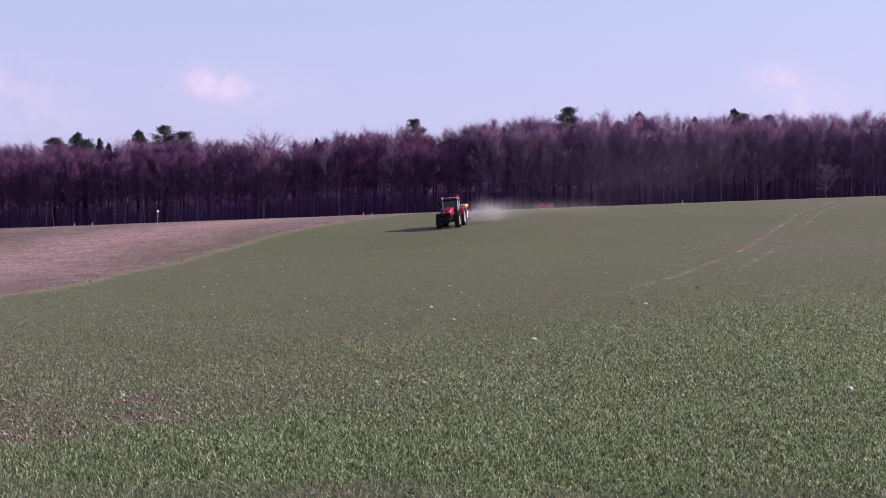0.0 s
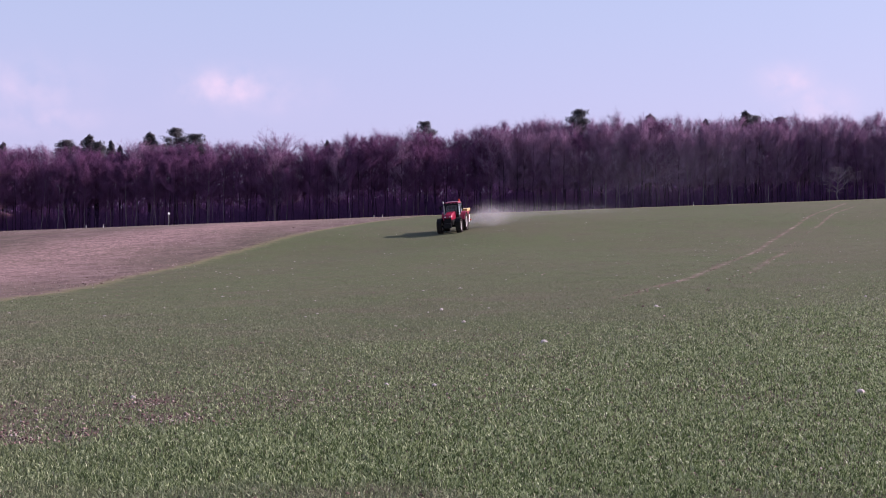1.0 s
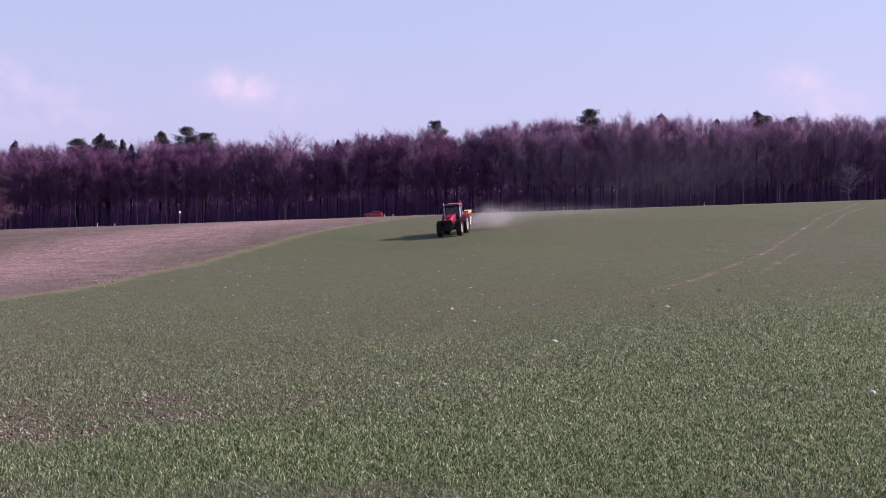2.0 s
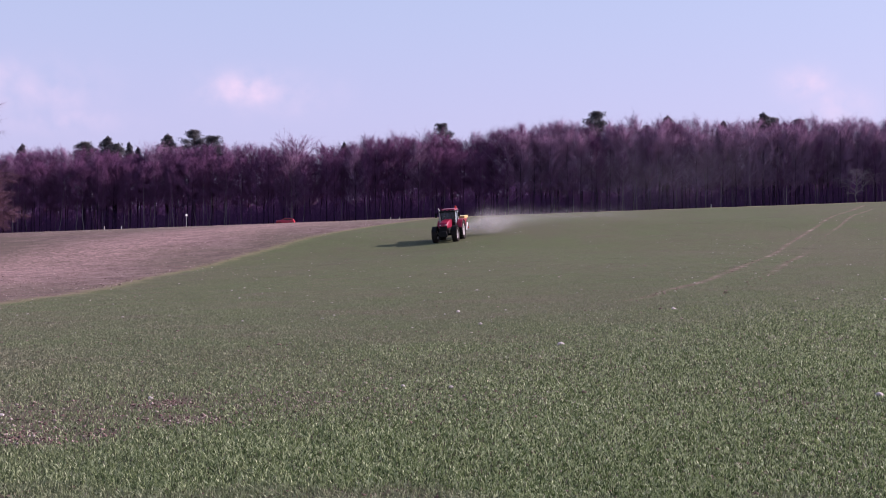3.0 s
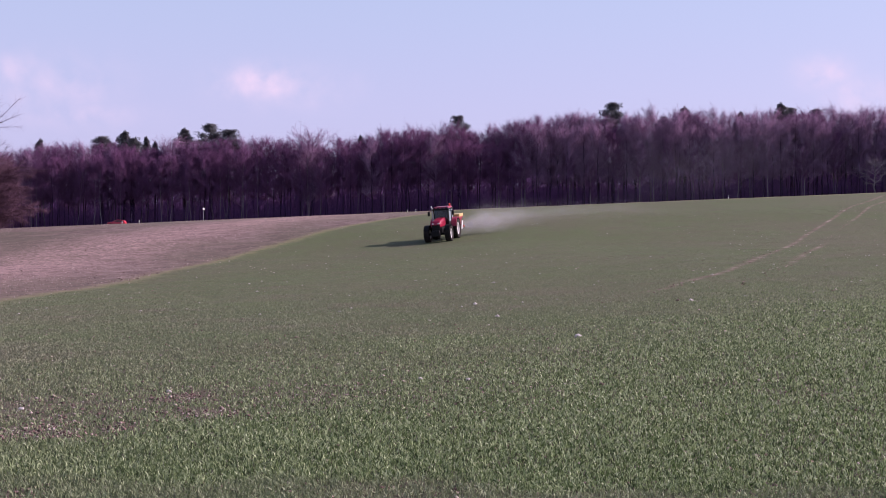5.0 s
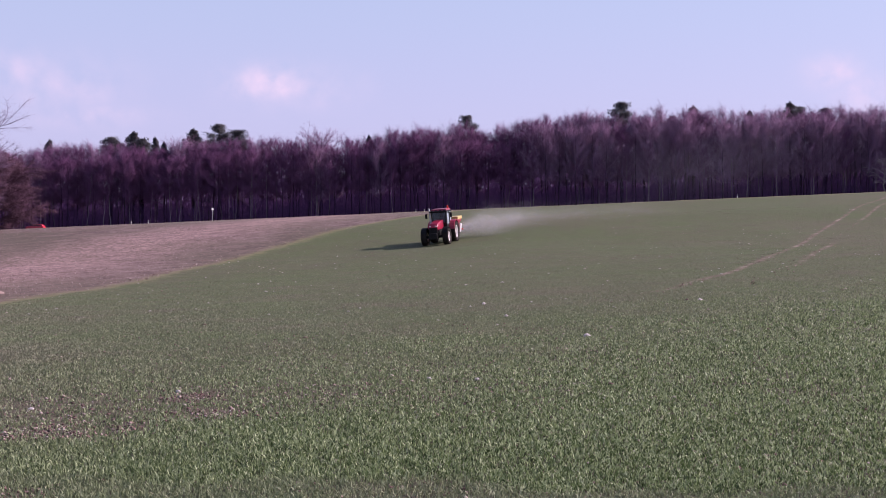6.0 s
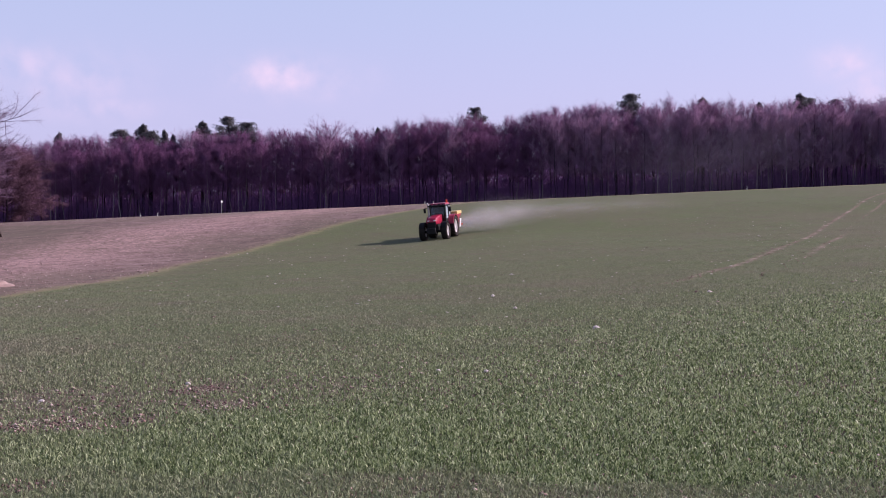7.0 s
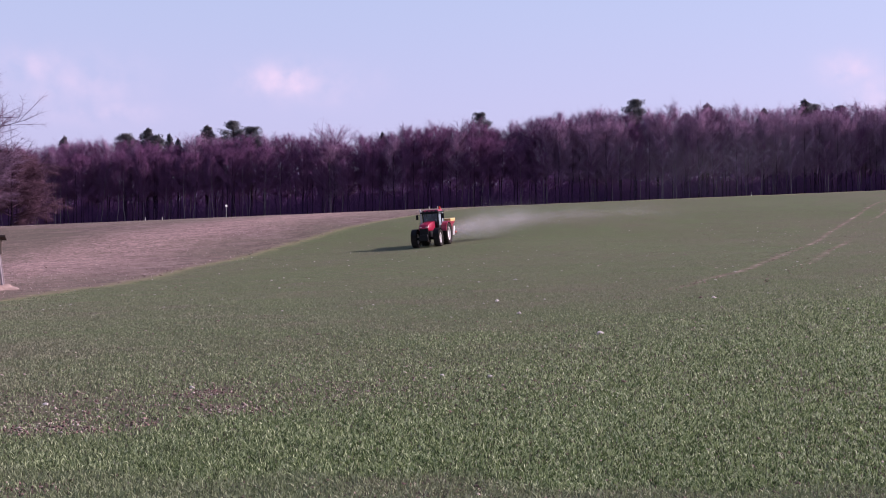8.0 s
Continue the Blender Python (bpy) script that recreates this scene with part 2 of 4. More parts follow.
M_DUST = dust_material("pale_dust", 0.18)
# old dust, tinted violet: bluish scattered light put into the flake colour
M_HAZE = dust_material("thin_haze", 0.09, (0.66, 0.62, 0.74), (0.78, 0.74, 0.84))
M_RED = two_scale("red_paint", (0.28, 0.010, 0.034), (0.40, 0.020, 0.058), 3, 1.2, 0.32)
M_CAR = two_scale("bright_red_paint", (0.50, 0.020, 0.045), (0.62, 0.035, 0.07), 3, 1.2, 0.35)
M_BLACK = two_scale("black_metal", (0.008, 0.008, 0.009), (0.02, 0.02, 0.02), 8, 2, 0.6)
M_TYRE = two_scale("tyre_rubber", (0.014, 0.013, 0.013), (0.05, 0.042, 0.036), 9, 2, 0.9, bump=0.01)
M_RIM = two_scale("silver_rim", (0.62, 0.60, 0.57), (0.82, 0.80, 0.77), 7, 2, 0.5, 0.0)
M_YELLOW = two_scale("yellow_paint", (0.55, 0.40, 0.13), (0.72, 0.56, 0.24), 4, 1.5, 0.4)
M_WHITE = two_scale("white_plastic", (0.66, 0.65, 0.63), (0.82, 0.82, 0.80), 6, 1.5, 0.5)
M_STEEL = two_scale("steel", (0.30, 0.30, 0.31), (0.5, 0.5, 0.5), 10, 3, 0.4, 0.8)
M_ORANGE = two_scale("orange_lens", (0.75, 0.06, 0.03), (0.85, 0.10, 0.05), 6, 2, 0.25)
M_LAMP = two_scale("clear_lens", (0.7, 0.7, 0.68), (0.85, 0.85, 0.83), 6, 2, 0.15)
M_WOOD = two_scale("weathered_wood", (0.10, 0.075, 0.062), (0.24, 0.19, 0.16), 7, 1.2, 0.85, bump=0.01)
M_DARKWOOD = two_scale("dark_wood", (0.04, 0.03, 0.026), (0.09, 0.07, 0.06), 7, 1.2, 0.85)
M_STONE = two_scale("pale_stone", (0.45, 0.40, 0.37), (0.72, 0.67, 0.62), 14, 4, 0.85, bump=0.02)
M_SANDY = two_scale("sandy_soil", (0.19, 0.132, 0.115), (0.36, 0.275, 0.24), 5, 0.8, 0.95, bump=0.03)
M_GLASS, gn, gl, gb = material("tinted_glass", 0.06)
gb.inputs["Base Color"].default_value = (0.10, 0.17, 0.22, 1)
gb.inputs["Transmission Weight"].default_value = 0.95
gb.inputs["IOR"].default_value = 1.45
# dusty panes, with the sky's pale blue reflection put into the base colour
M_GLASS_SKY_DUST, dn, dl, db = material("sky_blue_dusty_glass", 0.12)
db.inputs["Base Color"].default_value = (0.55, 0.68, 0.72, 1)
db.inputs["Transmission Weight"].default_value = 0.55


# ---- mesh helpers ----
def from_arrays(name, verts, faces, mat):
    me = bpy.data.meshes.new(name)
    if isinstance(faces, np.ndarray):
        k = faces.shape[1]
        me.vertices.add(len(verts))
        me.vertices.foreach_set("co", np.asarray(verts, np.float32).ravel())
        me.loops.add(faces.size)
        me.loops.foreach_set("vertex_index", faces.astype(np.int32).ravel())
        me.polygons.add(len(faces))
        me.polygons.foreach_set("loop_start", np.arange(0, faces.size, k, dtype=np.int32))
        me.update(calc_edges=True)
    else:
        me.from_pydata([tuple(v) for v in verts], [], faces)
        me.update()
    me.materials.append(mat)
    return me


def part(name, bm, mat, parent=None, label="", smooth=False):
    """One mesh object from a bmesh, or from a mesh, under a thing or a part."""
    if isinstance(bm, bpy.types.Mesh):
        me = bm
    else:
        me = bpy.data.meshes.new(name)
        bm.to_mesh(me)
        bm.free()
        me.materials.append(mat)
    if smooth:
        me.polygons.foreach_set("use_smooth", [True] * len(me.polygons))
    ob = new(name, me)
    ob.parent = parent
    return tagged(ob, label)


def box(bm, cx, cy, cz, sx, sy, sz, bevel=0.02, rot=(0, 0, 0), taper=1.0, taper_y=None):
    """A rounded block, narrowed towards its top by taper."""
    made = bmesh.ops.create_cube(bm, size=1.0)["verts"]
    ty = taper if taper_y is None else taper_y
    for v in made:
        k = (taper, ty) if v.co.z > 0 else (1, 1)
        v.co = Vector((v.co.x * sx * k[0], v.co.y * sy * k[1], v.co.z * sz))
    if bevel:
        edges = list({e for v in made for e in v.link_edges})
        made = bmesh.ops.bevel(bm, geom=edges, offset=min(bevel, 0.45 * min(sx, sy, sz)), segments=2, affect="EDGES", profile=0.6)["verts"]
        made = list({v for v in made} | {v for e in edges if e.is_valid for v in e.verts})
    bmesh.ops.transform(bm, matrix=pose(cx, cy, cz, *rot), verts=made)
    return bm


def rod(bm, a, b, r0, r1=None, sides=10):
    a, b = Vector(a), Vector(b)
    d = b - a
    made = bmesh.ops.create_cone(bm, cap_ends=True, segments=sides, radius1=r0, radius2=r0 if r1 is None else r1, depth=d.length)["verts"]
    bmesh.ops.transform(bm, matrix=Matrix.Translation((a + b) / 2) @ d.to_track_quat("Z", "Y").to_matrix().to_4x4(), verts=made)
    return bm


def lathe(bm, profile, sides=28):
    """Turns (x, radius) pairs round the x axis."""
    rings = []
    for x, r in profile:
        rings.append([bm.verts.new((x, r * math.cos(2 * math.pi * i / sides), r * math.sin(2 * math.pi * i / sides))) for i in range(sides)])
    for p, q in zip(rings, rings[1:]):
        for i in range(sides):
            j = (i + 1) % sides
            bm.faces.new((p[i], p[j], q[j], q[i]))
    bmesh.ops.recalc_face_normals(bm, faces=bm.faces)
    return bm


def extrude_profile(bm, pts, x0, x1, bevel=0.03):
    """A solid whose side outline, (y, z) pairs, is drawn out from x0 to x1."""
    a = [bm.verts.new((x0, y, z)) for y, z in pts]
    b = [bm.verts.new((x1, y, z)) for y, z in pts]
    k = len(pts)
    fs = [bm.faces.new(a[::-1]), bm.faces.new(b)]
    fs += [bm.faces.new((a[i], a[(i + 1) % k], b[(i + 1) % k], b[i])) for i in range(k)]
    bmesh.ops.recalc_face_normals(bm, faces=fs)
    if bevel:
        bmesh.ops.bevel(bm, geom=list({e for f in fs for e in f.edges}), offset=bevel, segments=2, affect="EDGES", profile=0.6)
    return bm


def empty(name, m=None):
    ob = new(name)
    ob.empty_display_size = 0.5
    if m is not None:
        ob.matrix_basis = m
    return ob


# ---- the lie of the land ----
HILL = ((0, 0), (30, 0.4), (60, 1.0), (80, 1.65), (95, 2.4), (106, 3.45), (118, 4.75), (140, 6.5), (175, 8.4), (215, 9.85),
        (257, 11.58), (266, 12.0), (285, 12.05), (300, 12.5), (420, 24), (800, 40), (4000, 45))


def smooth_curve(points):
    """A monotone cubic through (x, y) pairs."""
    xs, ys = np.array(points, float).T
    h = np.diff(xs)
    d = np.diff(ys) / h
    m = np.zeros(len(xs))
    m[0], m[-1] = d[0], d[-1]
    for i in range(1, len(xs) - 1):
        if d[i - 1] * d[i] > 0:
            a, b = 2 * h[i] + h[i - 1], h[i] + 2 * h[i - 1]
            m[i] = (a + b) / (a / d[i - 1] + b / d[i])

    def f(x):
        x = np.clip(np.asarray(x, float), xs[0], xs[-1])
        i = np.clip(np.searchsorted(xs, x, side="right") - 1, 0, len(h) - 1)
        t = (x - xs[i]) / h[i]
        return (1 + 2 * t) * (1 - t) ** 2 * ys[i] + t * (1 - t) ** 2 * h[i] * m[i] + t * t * (3 - 2 * t) * ys[i + 1] + t * t * (t - 1) * h[i] * m[i + 1]

    return f


hill = smooth_curve(HILL)
field_edge = smooth_curve(((0, -13), (38, -16), (50, -17.6), (60, -18.1), (72, -19.5), (83, -20.1), (95, -19.8), (103, -18.6), (110, -17.1), (118, -15.5),
                           (127, -13.3), (137, -10.5), (155, -6.8), (200, -1), (250, 3)))
tyre_line = smooth_curve(((0, -4), (32.6, 3.3), (36.4, 5.3), (40, 6.5), (45, 8.4), (50, 10.1), (63, 14.2), (77.6, 19.2), (96, 25.2), (109, 30.7), (122, 36.1), (132.5, 41.2), (143.5, 45.7), (160, 52), (250, 86)))


def ease(v, a, b):
    t = np.clip((v - a) / (b - a), 0, 1)
    return t * t * (3 - 2 * t)


def land(x, y):
    """Height of the ground: a hill ahead that falls away to the left."""
    x, y = np.asarray(x, float), np.asarray(y, float)
    r = np.clip(y / 60, 0, 1)
    r = r * r * (3 - 2 * r)
    across = x - (0.88 + 0.297 * (y - 118))  # from the tractor's line: the slope there leans more to the left
    lean = 0.045 * across * np.exp(-(across / 9) ** 2) * ease(y, 78, 92) * (1 - ease(y, 121, 138))
    return hill(y) + 0.0366 * np.clip(x, -260, 260) * r - 0.4 * ease(-x, 15, 70) * ease(y, 170, 240) + lean


def land_normal(x, y):
    e = 1.0
    return Vector((-(land(x + e, y) - land(x - e, y)) / 2, -(land(x, y + e) - land(x, y - e)) / 2, 1)).normalized()


def ripple(x, y):
    """Small swells of the plan, without a grid."""
    return np.sin(x * 0.31 + 1.3 * np.sin(y * 0.17)) * np.sin(y * 0.23 + 1.1 * np.sin(x * 0.13 + 2))


def soil(x, y):
    """The land with its low swells, on which the crop stands."""
    return land(x, y) + 0.022 * ripple(np.asarray(x) * 2, np.asarray(y) * 2) * ease(np.asarray(y, float), 2, 20)


def build_ground():
    near = np.concatenate([np.linspace(-60, 4, 14), 4.6 * 1.012 ** np.arange(0, 336)])
    near = near[near < 255]
    ys = np.concatenate([near, np.linspace(255, 300, 60), 305 * 1.12 ** np.arange(0, 24)])
    us = np.concatenate([np.linspace(-3, -0.62, 10), np.linspace(-0.56, 0.5, 300), np.linspace(0.56, 3, 10)])
    Y, U = np.meshgrid(ys, us, indexing="ij")
    X = U * np.maximum(np.abs(Y), 14)
    Z = soil(X, np.maximum(Y, 0))
    k = len(us)
    i, j = np.meshgrid(np.arange(len(ys) - 1), np.arange(k - 1), indexing="ij")
    a = (i * k + j).ravel()
    faces = np.stack([a, a + 1, a + k + 1, a + k], 1)
    me = from_arrays("ground", np.stack([X, Y, Z], -1).reshape(-1, 3), faces, M_GROUND)
    me.polygons.foreach_set("use_smooth", [True] * len(me.polygons))
    wob = 0.5 * np.sin(Y * 0.6) + 0.35 * np.sin(Y * 1.7 + X)
    edge = field_edge(Y)
    stub = ease(edge + wob - X, -0.3, 0.5) * (Y < 262)
    verge = 0.8 * ease(Y, 253, 257) * (1 - ease(Y, 262, 264))
    gap = (X - tyre_line(Y)) * 0.9
    here = ease(Y, 24, 38) * (1 - ease(Y, 140, 156))
    again = ease(Y, 46, 58) * 0.8 * np.clip(0.6 + np.sin(0.11 * Y + 1.0), 0.15, 1.2) * (1 - ease(Y, 128, 142))
    # near: real soil shows more; its dark tone also paints shade between blades
    thick = 0.25 + 0.75 * np.maximum(ease(Y, 9, 24), 1 - ease(Y, 3, 6.5))
    d = edge - X
    dry = np.exp(-((d - 11 - 0.05 * Y) / 9.0) ** 2) * (Y < 250) * stub
    road = ease(Y, 267, 268) * (1 - ease(Y, 274, 275))
    for key, v in (("verge", np.clip(verge, 0, 1)), ("edge_gap", np.where(Y < 262, np.clip(edge - X, -50, 50), -50)), ("track_gap", np.clip(gap, -60, 60)), ("track_here", here), ("track_again", again), ("asphalt", road), ("litter", ease(Y, 281, 287)), ("thick_crop", thick), ("dry_band", dry), ("weedy", ease(Y + 0.35 * X, 122, 165))):
        at = me.attributes.new(key, "FLOAT", "POINT")
        at.data.foreach_set("value", v.astype(np.float32).ravel())
    return tagged(new("ground", me), "rolling field of sparse young wheat beside a pale stubble field", "ground", kind="structure")


build_ground()


# ---- trees ----
def tube(V, Fc, pts, radii, sides=5):
    base = len(V)
    for i, (p, r) in enumerate(zip(pts, radii)):
        d = (pts[min(i + 1, len(pts) - 1)] - pts[max(i - 1, 0)]).normalized()
        u = d.orthogonal().normalized()
        w = d.cross(u)
        for s in range(sides):
            t = 2 * math.pi * s / sides
            V.append(p + (u * math.cos(t) + w * math.sin(t)) * r)
    for i in range(len(pts) - 1):
        for s in range(sides):
            a, b = base + i * sides + s, base + i * sides + (s + 1) % sides
            Fc.append((a, b, b + sides, a + sides))


def spikes(P, D, L, R):
    """Three-sided tapering needles from arrays of feet, ways, lengths and radii."""
    P, D = np.asarray(P, float), np.asarray(D, float)
    D /= np.linalg.norm(D, axis=1, keepdims=True) + 1e-9
    ref = np.where(np.abs(D[:, 2:3]) < 0.9, [[0, 0, 1.0]], [[1.0, 0, 0]])
    u = np.cross(D, ref)
    u /= np.linalg.norm(u, axis=1, keepdims=True)
    w = np.cross(D, u)
    R, L = np.asarray(R)[:, None], np.asarray(L)[:, None]
    ring = [P + R * (math.cos(a) * u + math.sin(a) * w) for a in (0, 2.094, 4.189)]
    verts = np.stack(ring + [P + D * L], 1).reshape(-1, 3)
    o = np.arange(len(P))[:, None] * 4
    faces = np.concatenate([o + [[0, 1, 3]], o + [[1, 2, 3]], o + [[2, 0, 3]]], 0)
    return verts, faces


def bare_tree(rng, height, spread, crown, limbs, subs, twigs, trunk_r, upright=0.6, droop=0.0, pale=False, grey=False, red=False, plum=False, low=0.0, twig_r=0.022, twig_l=1.3):
    """A leafless tree: wobbling trunk, limbs, branches, and a crown of fine twigs."""
    V, Fc, V2, F2, tp, td = [], [], [], [], [], []
    lean = Vector((rng.normal(0, 0.02), rng.normal(0, 0.02), 0))
    pts, radii, k = [], [], 9
    for i in range(k):
        f = i / (k - 1)
        pts.append(Vector((rng.normal(0, 0.10), rng.normal(0, 0.10), 0)) * (i > 0) + lean * f * height + Vector((0, 0, f * height * 0.95 - 0.3 * (i == 0))))
        radii.append(trunk_r * (1.25 if i == 0 else 1) * (1 - f) ** 0.8 + 0.02)
    tube(V, Fc, pts, radii, 7)

    def at(f):
        q = min(max(f, 0), 0.999) * (k - 1)
        return pts[int(q)].lerp(pts[int(q) + 1], q - int(q))

    for n in range(limbs):
        f = crown + (1 - crown) * ((n + rng.random()) / limbs) ** 0.85
        turn = n * 2.4 + rng.normal(0, 1.0)
        g = (f - crown) / (1 - crown)
        length = spread * (0.35 + 0.9 * math.sin(math.pi * min(0.15 + 0.80 * g, 1))) * rng.uniform(0.75, 1.2) * 0.8 * (1 + low * (0.5 - g))
        up = upright * (0.55 + 0.9 * g) + rng.normal(0, 0.12)
        d = Vector((math.cos(turn), math.sin(turn), up)).normalized()
        p, line = at(f * 0.97), []
        for s in range(5):
            line.append(p.copy())
            d = (d + Vector((rng.normal(0, 0.14), rng.normal(0, 0.14), 0.10 - droop * s * 0.12 + rng.normal(0, 0.08)))).normalized()
            p = p + d * length / 4
        lr = max(trunk_r * 0.42 * (1 - 0.55 * g), 0.03)
        tube(V2, F2, line, [lr * (1 - 0.2 * s) + 0.008 for s in range(5)], 4)
        for b in range(subs):
            q = 0.8 + 3.1 * (b + rng.random()) / subs
            q = min(q, 3.95)
            o = line[int(q)].lerp(line[int(q) + 1], q - int(q))
            bd = (line[int(q) + 1] - line[int(q)]).normalized()
            bd = (bd + Vector((rng.normal(0, 0.6), rng.normal(0, 0.6), rng.normal(0.25 - droop * 0.5, 0.4)))).normalized()
            bl = length * rng.uniform(0.28, 0.5)
            mid = o + bd * bl * 0.5
            bd2 = (bd + Vector((rng.normal(0, 0.25), rng.normal(0, 0.25), 0.2 - droop * 0.6))).normalized()
            end = mid + bd2 * bl * 0.5
            tube(V2, F2, [o, mid, end], [lr * 0.35, lr * 0.22 + 0.004, 0.012], 3)
            for _ in range(int(twigs * (1.2 - 0.65 * g))):
                s = rng.random() * 1.05
                c = o.lerp(mid, s * 2) if s < 0.5 else mid.lerp(end, s * 2 - 1)
                tp.append(c)
                td.append(bd2 * 0.7 + Vector((rng.normal(0, 0.6), rng.normal(0, 0.6), rng.normal(0.3 - droop, 0.45))))
    m = len(tp)
    tv, tf = spikes(np.array(tp), np.array(td), twig_l * rng.uniform(0.5, 1.3, m), twig_r * rng.uniform(0.7, 1.3, m))
    wood = from_arrays("trunk", V, Fc, M_BARK_PALE if pale else M_BARK)
    quads = np.array(F2)
    tv = np.concatenate([tv, np.array([tuple(v) for v in V2])])
    tf = np.concatenate([tf, quads[:, [0, 1, 2]] + 4 * m, quads[:, [0, 2, 3]] + 4 * m])
    return wood, from_arrays("crown", tv, tf, M_TWIG_PALE if pale and droop > 0.4 else M_TWIG_RED if red else M_TWIG_PLUM if plum else M_TWIG_GREY if grey else M_TWIG)


def pine_meshes(rng, height, width, crown, cone):
    """A conifer: a spruce of drooping whorls, or a pine of rounded needle pads on crooked boughs, with gaps."""
    V, Fc, P, D = [], [], [], []
    tube(V, Fc, [Vector((rng.normal(0, 0.06), rng.normal(0, 0.06), height * f - 0.3 * (f == 0))) for f in (0, 0.25, 0.5, 0.75, 0.97)], [0.30, 0.26, 0.2, 0.12, 0.03], 7)

    def tuft(q, size, flat, count, way):
        for _ in range(count):
            v = Vector(np.clip(rng.normal(0, 1, 3), -1.4, 1.4))
            P.append(q + Vector((v.x * size, v.y * size, v.z * size * flat)))
            D.append(v * 0.7 + way)

    whorls = 24 if cone else 34
    for w in range(whorls):
        f = crown + (0.985 - crown) * (w + rng.uniform(-0.5, 0.5)) / whorls
        g = min(max((f - crown) / (0.985 - crown), 0), 1)
        for k in range(5 if cone else 1):
            a = (k + rng.random()) * 6.283 / 5 + w if cone else w * 2.4 + rng.normal(0, 0.5)
            if cone:
                reach = (width * (1 - g) ** 0.85 + 0.12) * rng.uniform(0.4, 1.2)
                rise = reach * rng.uniform(-0.2, 0.45)
            else:
                reach = (width * (1 - g) ** 0.55 + 0.2) * rng.uniform(0.45, 1.12)
                rise = reach * rng.uniform(0.1, 0.8)
            o = Vector((0, 0, f * height))
            e = o + Vector((math.cos(a) * reach, math.sin(a) * reach, rise))
            mid = o.lerp(e, 0.5) - Vector((0, 0, 0.10 * reach))
            tube(V, Fc, [o, mid, e], [0.055, 0.04, 0.015], 4)
            if cone:
                for c in range(6):
                    q = o.lerp(mid, c / 3) if c < 3 else mid.lerp(e, (c - 2) / 3)
                    tuft(q, 0.13 + 0.05 * reach, 1.0, 17, (e - o).normalized() * 0.7 + Vector((0, 0, 0.5)))
                tuft(e, 0.08, 1.0, 6, Vector((0, 0, 1)))
            else:
                for c in range(3):
                    q = mid.lerp(e, c / 2) + Vector(rng.normal(0, 0.12, 3))
                    tuft(q, rng.uniform(0.26, 0.46), 0.75, 85, Vector((0, 0, 0.7)))
    tuft(Vector((0, 0, height * 0.985)), 0.10 if cone else 0.3, 2.2 if cone else 0.7, 50, Vector((0, 0, 1.2)))
    m = len(P)
    nv, nf = spikes(np.array(P), np.array(D), rng.uniform(0.18, 0.38, m), rng.uniform(0.03, 0.06, m))
    return from_arrays("trunk", V, Fc, M_BARK), from_arrays("crown", nv, nf, M_NEEDLE)


def tree_thing(name, meshes, label, category, group=""):
    root = tagged(empty(name), label, category, group)
    part("trunk", meshes[0], None, root, smooth=True)
    part("crown", meshes[1], None, root)
    return root


rng = np.random.default_rng(7)
skyline = smooth_curve(((-160, 21), (-108, 20.8), (-55, 20.5), (-37, 19.2), (-25, 20.6), (-14, 21.2), (-2, 20.6), (15, 22.8), (35, 22.6), (50, 21.6), (80, 21.4), (107, 20.6), (170, 20.4)))
VARIANTS = []
for i in range(8):
    pale, grey = i in (2, 6), i in (1, 4, 6)
    VARIANTS.append(tree_thing("bare_tree", bare_tree(rng, 20.0, rng.uniform(4.4, 6.4), rng.uniform(0.12, 0.40), 34, 7, 24, rng.uniform(0.09, 0.14), rng.uniform(0.55, 1.05), droop=rng.uniform(0.0, 0.22), twig_r=0.012, twig_l=1.5,
                                                      pale=pale, grey=grey), ("pale-barked leafless birch at the wood's edge" if pale else "bare purple-brown deciduous tree at the wood's edge"), "tree", "trees of the wood"))


def set_tree(proto, x, y, h, first):
    s = h / 20.0
    m = pose(x, y, float(land(x, y)), 0, 0, rng.uniform(0, 360))
    ob = proto if first else copy_thing(proto, m)
    ob.matrix_basis = m @ Matrix.Diagonal((s * rng.uniform(0.9, 1.15), s * rng.uniform(0.9, 1.15), s, 1))


used = set()
# three uneven rows along the far side of the road
for row, (y0, step) in enumerate(((288.5, 2.9), (293, 2.7), (298, 2.9))):
    x = -150.0
    while x < 132:
        x += step * rng.uniform(0.55, 1.45)
        greyer = rng.random() < float(ease(x, -15, 45)) * 0.75 + 0.12  # greyer, lighter trees towards the top of the rise
        v = int(rng.choice((1, 4, 6) if greyer else (0, 2, 3, 5, 7)))
        set_tree(VARIANTS[v], x, y0 + rng.uniform(-1.8, 1.8), float(skyline(x)) * rng.uniform(0.88, 1.0) - (2.6 if row == 0 else 0), v not in used)
        used.add(v)

# slim birches in front of the first row
x = -128.0
while x < 110:
    x += rng.uniform(4.0, 15.0)
    birch = copy_thing(VARIANTS[2], Matrix())
    y, s = 286.2 + rng.uniform(-0.6, 0.8), rng.uniform(0.55, 0.8)
    birch.matrix_basis = pose(x, y, float(land(x, y)), 0, 0, rng.uniform(0, 360)) @ Matrix.Rotation(rng.normal(0, 0.035), 4, "Y") @ Matrix.Diagonal((0.5, 0.5, s, 1))

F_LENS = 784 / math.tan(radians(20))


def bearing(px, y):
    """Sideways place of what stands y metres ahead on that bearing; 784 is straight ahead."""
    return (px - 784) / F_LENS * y


